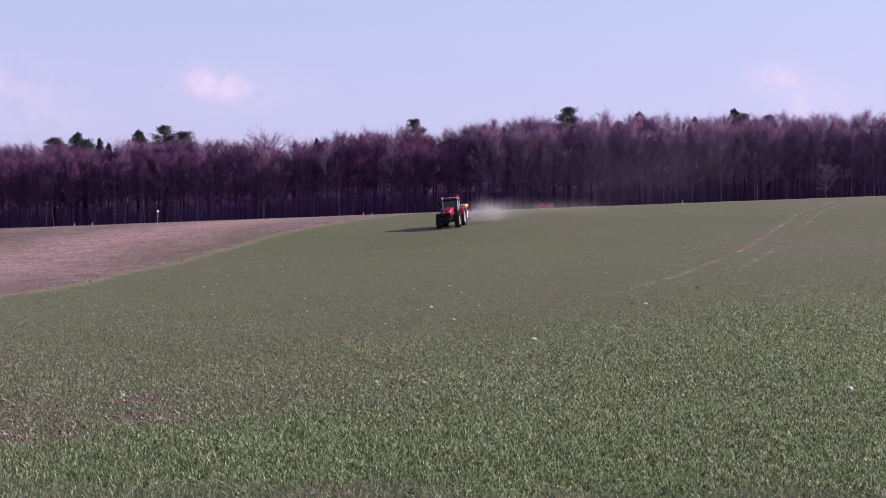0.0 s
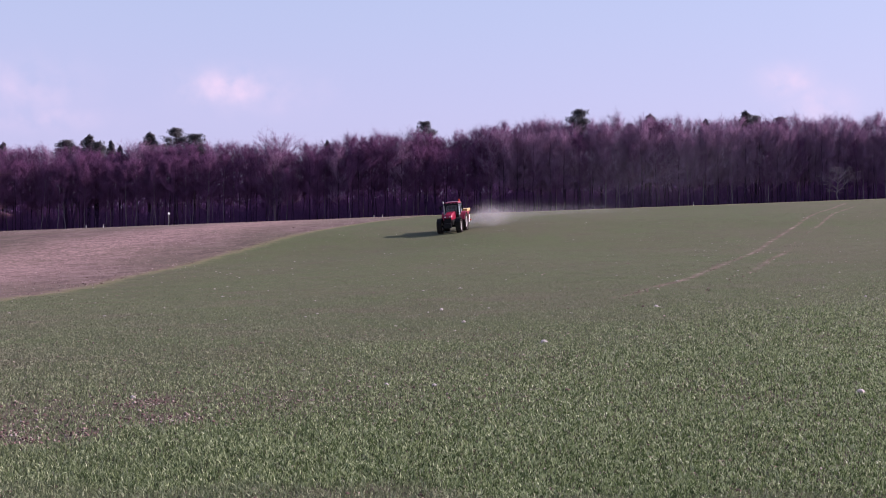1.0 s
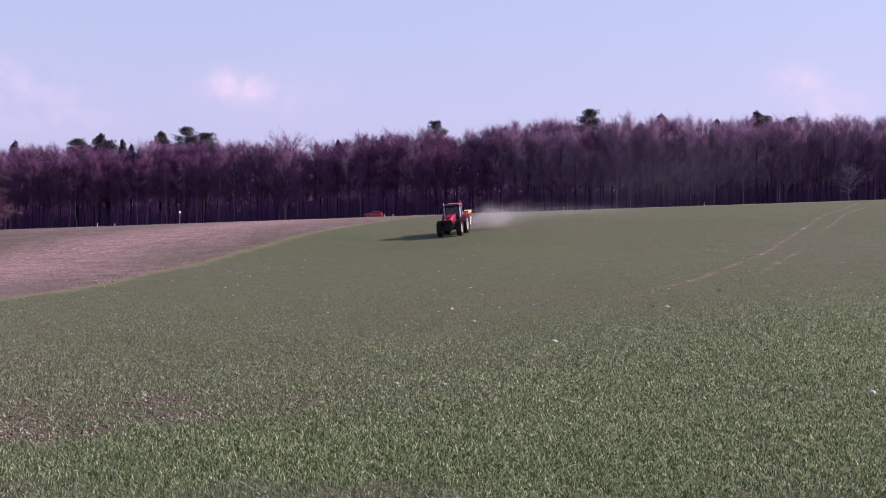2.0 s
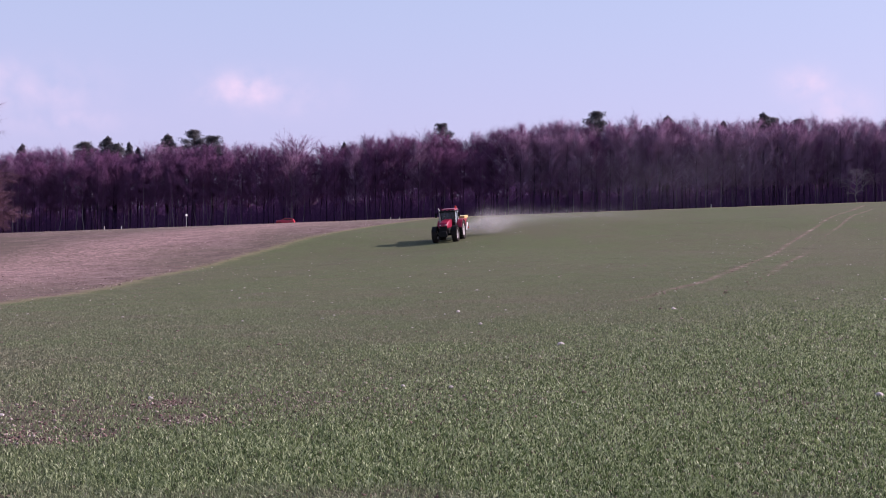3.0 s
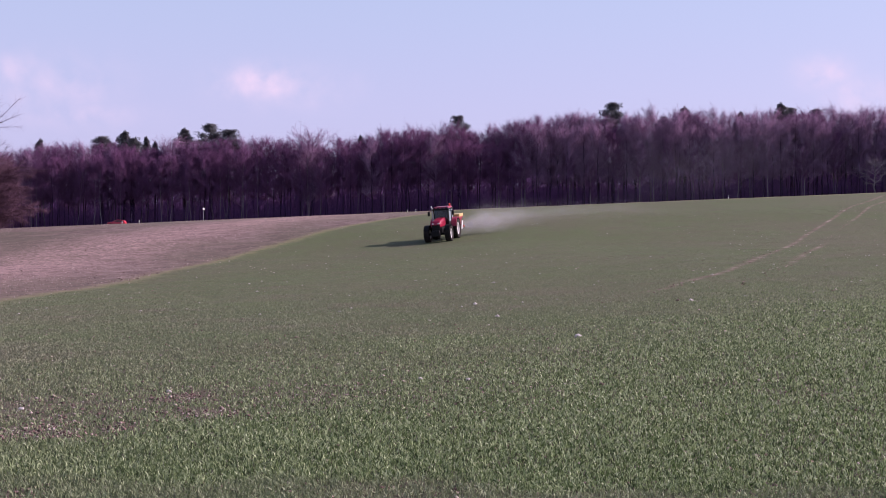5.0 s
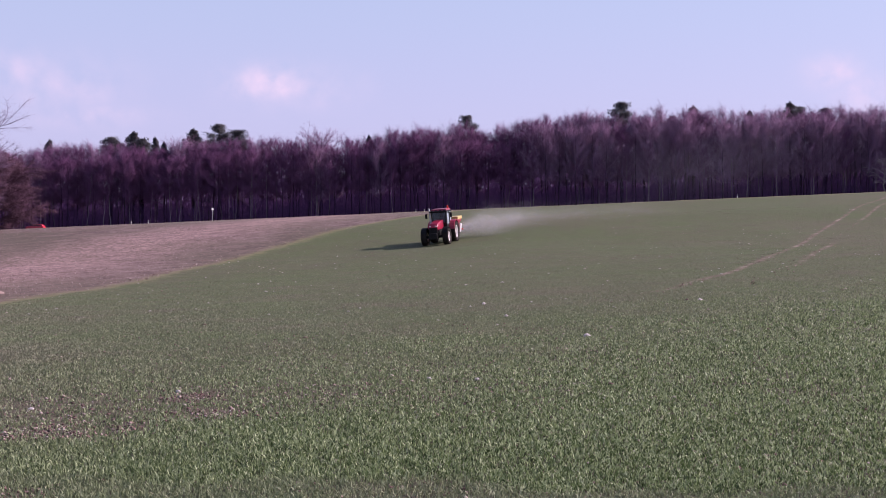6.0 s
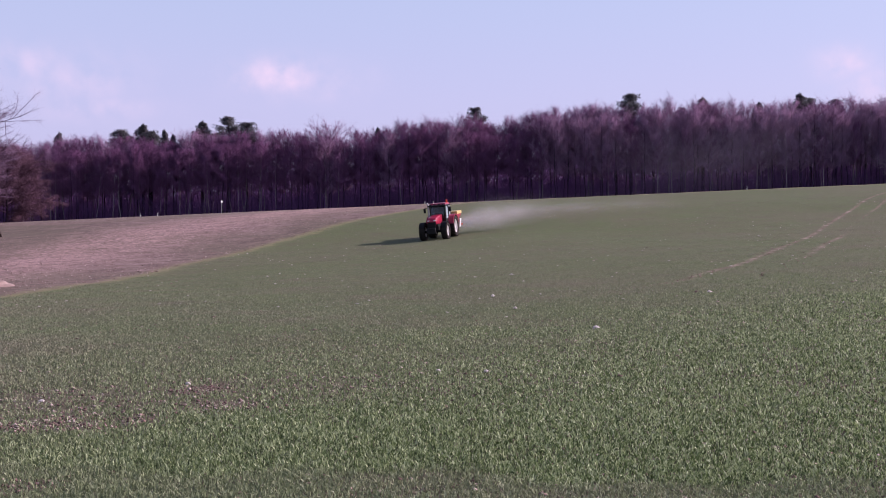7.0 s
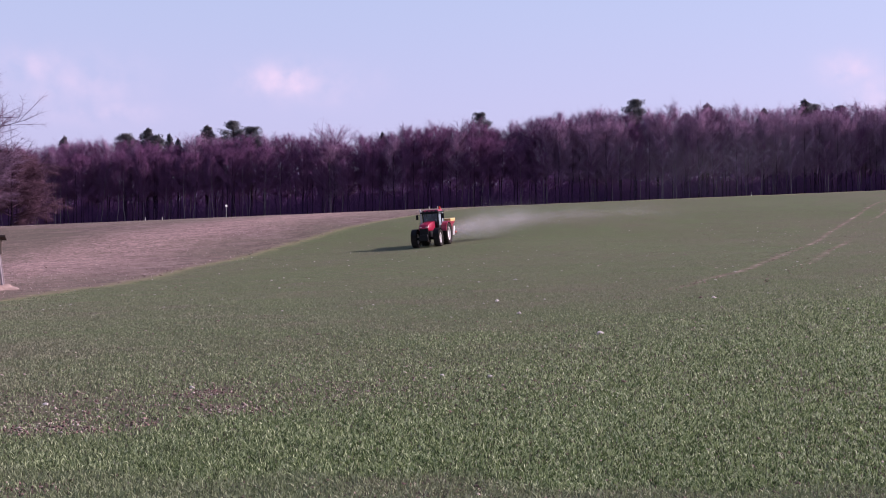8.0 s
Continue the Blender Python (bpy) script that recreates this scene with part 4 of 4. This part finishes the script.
def build_tractor():
    """Local y points ahead, x to the tractor's right, z up; the origin lies midway between the axles on the ground."""
    root = tagged(empty("tractor"), "red farm tractor with yellow-rimmed fertiliser spreader on young wheat", "tractor")
    wheels = []
    for s in (-1, 1):
        wheels.append((wheel(root, 0.93 * s, -1.35, 0.90, 0.56, 0.55), 0.90))
        wheels.append((wheel(root, 0.95 * s, 1.45, 0.70, 0.50, 0.42), 0.70))
    bm = bmesh.new()
    extrude_profile(bm, [(-0.1, 1.3), (2.0, 1.28), (2.2, 1.4), (2.24, 1.62), (1.95, 1.86), (1.0, 2.0), (-0.1, 2.06)], -0.38, 0.38, 0.09)
    part("bonnet", bm, M_RED, root, "rounded red bonnet", True)
    part("grille", box(bmesh.new(), 0, 2.2, 1.26, 0.72, 0.08, 0.56, 0.02, (4, 0, 0)), M_BLACK, root, "black grille")
    for s in (-1, 1):
        part("headlight", box(bmesh.new(), 0.25 * s, 2.24, 1.64, 0.15, 0.06, 0.08, 0.02, (14, 0, 0)), M_LAMP, root, "clear headlight")
    part("chassis", extrude_profile(bmesh.new(), [(-1.8, 0.7), (-1.7, 1.3), (0, 1.36), (2.1, 1.34), (2.2, 0.75), (0.2, 0.55), (-1.2, 0.5)], -0.28, 0.28), M_BLACK, root)
    part("front_weight", box(bmesh.new(), 0, 2.40, 0.80, 0.82, 0.34, 0.50, 0.06, taper=0.86), M_BLACK, root, "black front ballast weight")
    part("front_axle", rod(bmesh.new(), (-0.9, 1.45, 0.7), (0.9, 1.45, 0.7), 0.11), M_BLACK, root)
    part("rear_axle", rod(bmesh.new(), (-0.9, -1.35, 0.9), (0.9, -1.35, 0.9), 0.16), M_BLACK, root)
    for s in (-1, 1):
        bm = bmesh.new()
        arc = [(1.06 * math.cos(a), 0.92 + 1.02 * math.sin(a)) for a in [radians(d) for d in range(15, 166, 15)]]
        inner = [(0.97 * math.cos(a), 0.92 + 0.95 * math.sin(a)) for a in [radians(d) for d in range(165, 14, -15)]]
        extrude_profile(bm, [(y - 1.35, z) for y, z in arc + inner], 0.60 * s, 1.2 * s, 0.02)
        part("rear_fender", bm, M_RED, root, "red rear mudguard")
        bm = bmesh.new()
        arc = [(0.80 * math.cos(a), 0.72 + 0.80 * math.sin(a)) for a in [radians(d) for d in range(25, 146, 15)]]
        inner = [(0.76 * math.cos(a), 0.72 + 0.76 * math.sin(a)) for a in [radians(d) for d in range(145, 24, -15)]]
        extrude_profile(bm, [(y + 1.45, z) for y, z in arc + inner], 0.72 * s, 1.17 * s, 0.01)
        part("front_fender", bm, M_BLACK, root, "black front mudguard")
        part("step", box(bmesh.new(), 0.72 * s, 0.05, 0.72, 0.35, 0.5, 0.55, 0.04), M_BLACK, root)
    part("fuel_tank", box(bmesh.new(), -0.55, 0.15, 0.95, 0.4, 0.9, 0.4, 0.08), M_BLACK, root)
    # cab
    part("cab_floor", box(bmesh.new(), 0, -0.75, 1.5, 1.4, 1.55, 0.5, 0.06), M_BLACK, root)
    for s in (-1, 1):
        part("cab_pillar", rod(bmesh.new(), (0.58 * s, 0.02, 1.6), (0.68 * s, -0.1, 2.78), 0.045), M_BLACK, root)
        part("cab_pillar", rod(bmesh.new(), (0.74 * s, -0.8, 1.6), (0.74 * s, -0.82, 2.78), 0.04), M_BLACK, root)
        part("cab_pillar", rod(bmesh.new(), (0.72 * s, -1.5, 1.6), (0.68 * s, -1.45, 2.78), 0.05), M_BLACK, root)
        part("side_window", box(bmesh.new(), 0.70 * s, -0.45, 2.2, 0.02, 0.66, 1.1, 0.0), M_GLASS_SKY_DUST, root)
        part("side_window", box(bmesh.new(), 0.71 * s, -1.15, 2.2, 0.02, 0.58, 1.1, 0.0), M_GLASS_SKY_DUST, root)
    part("windscreen", box(bmesh.new(), 0, -0.04, 2.22, 1.18, 0.02, 1.1, 0.0, (6, 0, 0)), M_GLASS, root)
    part("rear_window", box(bmesh.new(), 0, -1.5, 2.25, 1.25, 0.02, 1.0, 0.0), M_GLASS, root)
    roof = part("cab_roof", box(bmesh.new(), 0, -0.80, 2.88, 1.5, 1.55, 0.18, 0.07, taper=0.86), M_RED, root, "red cab roof")
    for x in (-0.55, -0.2, 0.2, 0.55):
        part("work_light", box(bmesh.new(), x, 0.10, 2.86, 0.2, 0.07, 0.1, 0.02), M_GLASS, roof, "dark work light")
    part("roof_trim", box(bmesh.new(), 0, -0.66, 2.76, 1.56, 1.86, 0.13, 0.04), M_BLACK, root, "black roof edge")
    part("beacon", rod(bmesh.new(), (-0.62, -0.9, 2.94), (-0.62, -0.9, 3.2), 0.085, 0.07, 12), M_ORANGE, root, "orange-red warning beacon")
    part("seat", box(bmesh.new(), 0, -1.0, 1.95, 0.5, 0.5, 0.5, 0.1), M_BLACK, root)
    part("seat_back", box(bmesh.new(), 0, -1.25, 2.3, 0.48, 0.14, 0.6, 0.06), M_BLACK, root)
    bm = bmesh.new()
    rod(bm, (0, -0.25, 1.75), (0, -0.42, 2.02), 0.04)
    rod(bm, (0, -0.42, 2.02), (0, -0.44, 2.05), 0.2, sides=18)
    part("steering_wheel", bm, M_BLACK, root)
    bm = bmesh.new()
    rod(bm, (0.60, 0.25, 1.3), (0.70, 0.22, 1.9), 0.10)
    rod(bm, (0.70, 0.22, 1.9), (0.74, 0.2, 2.9), 0.065)
    rod(bm, (0.74, 0.2, 2.88), (0.82, 0.1, 3.06), 0.065)
    part("exhaust", bm, M_STEEL, root, "tall dull steel exhaust stack")
    for s in (-1, 1):
        bm = bmesh.new()
        rod(bm, (0.7 * s, -0.08, 2.6), (1.08 * s, 0.05, 2.62), 0.02)
        box(bm, 1.1 * s, 0.05, 2.42, 0.2, 0.07, 0.4, 0.03)
        part("mirror", bm, M_BLACK, root)
    for s in (-1, 1):
        part("linkage_arm", rod(bmesh.new(), (0.35 * s, -1.5, 0.75), (0.42 * s, -2.45, 0.8), 0.05), M_BLACK, root)
    # mounted spreader
    frame_bm = bmesh.new()
    box(frame_bm, 0, -2.45, 1.0, 1.2, 0.12, 0.9, 0.02)
    box(frame_bm, 0, -2.9, 0.62, 1.1, 1.0, 0.1, 0.02)
    part("spreader_frame", frame_bm, M_BLACK, root)
    bm = bmesh.new()
    lo, hi = (-0.6, 0.6, -3.2, -2.6, 0.75), (-1.1, 1.1, -3.6, -2.15, 1.75)
    rings = [[bm.verts.new((x, y, z)) for x, y in ((a, c), (b, c), (b, d), (a, d))] for a, b, c, d, z in (lo, hi, (*hi[:4], 1.98), (-1.04, 1.04, -3.54, -2.21, 1.98), (-1.04, 1.04, -3.54, -2.21, 1.8), (-0.55, 0.55, -3.15, -2.65, 0.85))]
    for p, q in zip(rings, rings[1:]):
        for i in range(4):
            bm.faces.new((p[i], p[(i + 1) % 4], q[(i + 1) % 4], q[i]))
    bm.faces.new(rings[0][::-1]), bm.faces.new(rings[-1])
    bmesh.ops.recalc_face_normals(bm, faces=bm.faces)
    hopper = part("hopper", bm, M_RED, root, "red tapering spreader hopper")
    bm = bmesh.new()
    box(bm, 0, -2.12, 1.98, 2.32, 0.09, 0.26, 0.03)
    box(bm, 0, -3.62, 1.98, 2.32, 0.09, 0.26, 0.03)
    box(bm, -1.12, -2.87, 1.98, 0.09, 1.42, 0.26, 0.03)
    box(bm, 1.12, -2.87, 1.98, 0.09, 1.42, 0.26, 0.03)
    part("hopper_rim", bm, M_YELLOW, hopper, "bright yellow upper rim")
    part("hopper_cover", box(bmesh.new(), 0, -2.87, 2.08, 2.1, 1.35, 0.06, 0.03, taper=0.9), M_YELLOW, hopper, "yellow rain cover")
    for s in (-1, 1):
        part("spinner_disc", rod(bmesh.new(), (0.45 * s, -3.3, 0.6), (0.45 * s, -3.3, 0.64), 0.4, sides=20), M_STEEL, root)
        part("side_guard", box(bmesh.new(), 1.05 * s, -3.3, 1.05, 0.08, 0.5, 0.75, 0.03, (0, 8 * s, 0)), M_WHITE, root, "white side guard")
        part("tail_light", box(bmesh.new(), 1.05 * s, -3.66, 0.9, 0.3, 0.06, 0.14, 0.02), M_ORANGE, root, "red tail light")
    return root, wheels


tractor, tractor_wheels = build_tractor()
tractor.scale = (0.95, 0.95, 0.95)


# ---- the car on the road ----
def build_car():
    """Local y points ahead; the origin is on the road."""
    root = tagged(empty("car"), "bright red small hatchback driving along the road", "car")
    lower = [(-2.0, 0.35), (-2.05, 0.75), (-1.95, 0.95), (1.0, 0.95), (1.85, 0.82), (2.02, 0.6), (2.0, 0.3), (1.8, 0.25), (-1.8, 0.25)]
    part("body", extrude_profile(bmesh.new(), lower, -0.84, 0.84, 0.08), M_CAR, root, smooth=True)
    upper = [(-1.95, 0.93), (-1.7, 1.35), (-1.3, 1.46), (-0.2, 1.48), (0.2, 1.40), (1.0, 0.93)]
    part("cabin", extrude_profile(bmesh.new(), upper, -0.70, 0.70, 0.08), M_CAR, root, "red roof and pillars", True)
    for s in (-1, 1):
        part("side_window", extrude_profile(bmesh.new(), [(-1.5, 0.98), (-1.35, 1.32), (-0.25, 1.37), (0.1, 1.30), (0.65, 0.98)], 0.69 * s, 0.715 * s, 0.0), M_GLASS, root)
        part("headlight", box(bmesh.new(), 0.6 * s, 1.93, 0.68, 0.3, 0.15, 0.14, 0.04), M_LAMP, root)
        part("tail_light", box(bmesh.new(), 0.68 * s, -2.0, 0.78, 0.2, 0.1, 0.2, 0.03), M_ORANGE, root)
        for y in (-1.25, 1.25):
            w = part("wheel", lathe(bmesh.new(), [(-0.1, 0.2), (-0.1, 0.29), (-0.07, 0.31), (0.07, 0.31), (0.1, 0.29), (0.1, 0.2)], 20), M_TYRE, root)
            w.matrix_basis = pose(0.76 * s, y, 0.31)
            part("rim", lathe(bmesh.new(), [(0.07 * s, 0.21), (0.05 * s, 0.1), (0.08 * s, 0.005)], 16), M_RIM, w)
    part("windscreen", box(bmesh.new(), 0, 0.63, 1.19, 1.2, 0.02, 0.85, 0.0, (-60, 0, 0)), M_GLASS, root)
    return root


car = build_car()


# ---- the dust that the spreader throws up ----
def dust_cloud(n, sx, sy, sz, grain, seed, label, mat):
    """Loose pale flakes, thick in the middle and thinning outwards in wisps."""
    r = np.random.default_rng(seed)
    P = np.clip(r.normal(0, 1, (n, 3)), -1.9, 1.9) * (0.35 + 0.65 * r.random((n, 1)))
    swirl = np.sin(P[:, [1, 2, 0]] * 2.1 + seed) * 0.35
    P = (P + swirl) * (sx, sy, sz)
    u = r.normal(0, 1, (n, 3))
    u /= np.linalg.norm(u, axis=1, keepdims=True)
    w = np.cross(u, r.normal(0, 1, (n, 3)))
    w /= np.linalg.norm(w, axis=1, keepdims=True)
    g = (grain * r.uniform(0.6, 1.4, n))[:, None]
    ring = [P + g * (math.cos(k * math.pi / 2) * u + math.sin(k * math.pi / 2) * w) for k in range(4)]
    f = np.arange(4 * n).reshape(-1, 4)
    ob = part("dust_cloud", from_arrays("dust_cloud", np.stack(ring, 1).reshape(-1, 3), f, mat), mat)
    return tagged(ob, label, "dust", "dust behind the spreader", "stuff")


# seconds-long puffs: grains, size, how far to the side and behind the spreader at the start and at the end, height at start and end
PUFFS = []
for i, (n, sx, sz, x0, y0, z0, x1, y1, z1) in enumerate((
        (12000, 0.6, 0.38, 1.3, 0.3, 0.7, 1.2, 0.2, 0.8), (15000, 0.8, 0.5, 2.2, 0.8, 0.9, 2.0, 0.6, 0.9), (17000, 0.9, 0.6, 3.3, 1.2, 1.1, 3.0, 1.0, 1.1),
        (15000, 0.9, 0.6, 2.6, 1.0, 0.9, 4.2, 1.6, 1.3), (15000, 1.1, 0.65, 4.2, 2.0, 1.2, 5.8, 2.4, 1.6), (9000, 1.6, 0.55, 6.0, 3.5, 1.0, 7.2, 3.0, 1.4),
        (9000, 2.4, 0.5, 9.0, 6.0, 0.9, 10.5, 6.0, 1.2), (8000, 3.4, 0.45, 13.0, 10.0, 0.8, 16.0, 11.0, 1.0))):
    PUFFS.append((dust_cloud(n * 9 // 10, 1.25 * sx, 1.3 * sx, 1.15 * sz, 0.019, i + 1, "drifting whitish dust behind the fertiliser spreader", M_DUST), (x0, y0, z0), (x1, y1, z1)))


# an old puff hangs in front of the wood
haze = tagged(dust_cloud(64000, 13.0, 4.0, 4.4, 0.03, 31, "faint old dust hanging in the air before the wood", M_HAZE), kind="stuff")
haze.matrix_basis = pose(bearing(1170, 170), 170, float(land(26, 170)) + 5.5)

# ---- what moves ----
START, END = Vector((0.88, 118.0)), Vector((-5.95, 95.0))


PACE = smooth_curve(((0, 0), (1, 0.13), (2.5, 0.331), (3.5, 0.468), (4.5, 0.606), (6, 0.784), (7, 0.888), (8, 1)))


def tractor_pose(t):
    p = START.lerp(END, float(PACE(t)))
    d = (END - START).normalized()
    up = land_normal(p.x, p.y)
    turn = radians(4.5)
    ahead = Vector((d.x * math.cos(turn) - d.y * math.sin(turn), d.x * math.sin(turn) + d.y * math.cos(turn), 0))
    ahead = (ahead - up * ahead.dot(up)).normalized()
    side = ahead.cross(up)
    m = Matrix((side, ahead, up)).transposed().to_4x4()
    m.translation = (p.x, p.y, float(land(p.x, p.y)))
    return m


def motions():
    steps = [0.25 * i for i in range(33)]
    walk(tractor, [(t, tractor_pose(t)) for t in steps])
    way_driven = (END - START).length
    for ob, r in tractor_wheels:
        place = ob.matrix_basis.translation.copy()
        walk(ob, [(t, pose(*place, -math.degrees(way_driven * float(PACE(t)) / (0.95 * r)))) for t in steps])
    rows = []
    for t in steps:
        x = bearing(963 - 170.5 * t + 0.5 * t * t, 271)
        rows.append((t, pose(x, 271, float(land(x, 271)), 0, math.degrees(math.atan(0.0366)), 0) @ pose(0, 0, 0, 0, 0, 90)))
    walk(car, rows)
    for ob, a, b in PUFFS:
        rows = []
        for i in range(9):
            t = float(i)
            f = t / 8.0
            m = tractor_pose(t)
            tail = m @ Vector((0, -3.4, 0))
            x = tail.x + a[0] + (b[0] - a[0]) * f
            y = tail.y + a[1] + (b[1] - a[1]) * f
            rows.append((t, pose(x, y, float(land(x, y)) + a[2] + (b[2] - a[2]) * f, 0, 0, 3 * t)))
        walk(ob, rows)


motions()
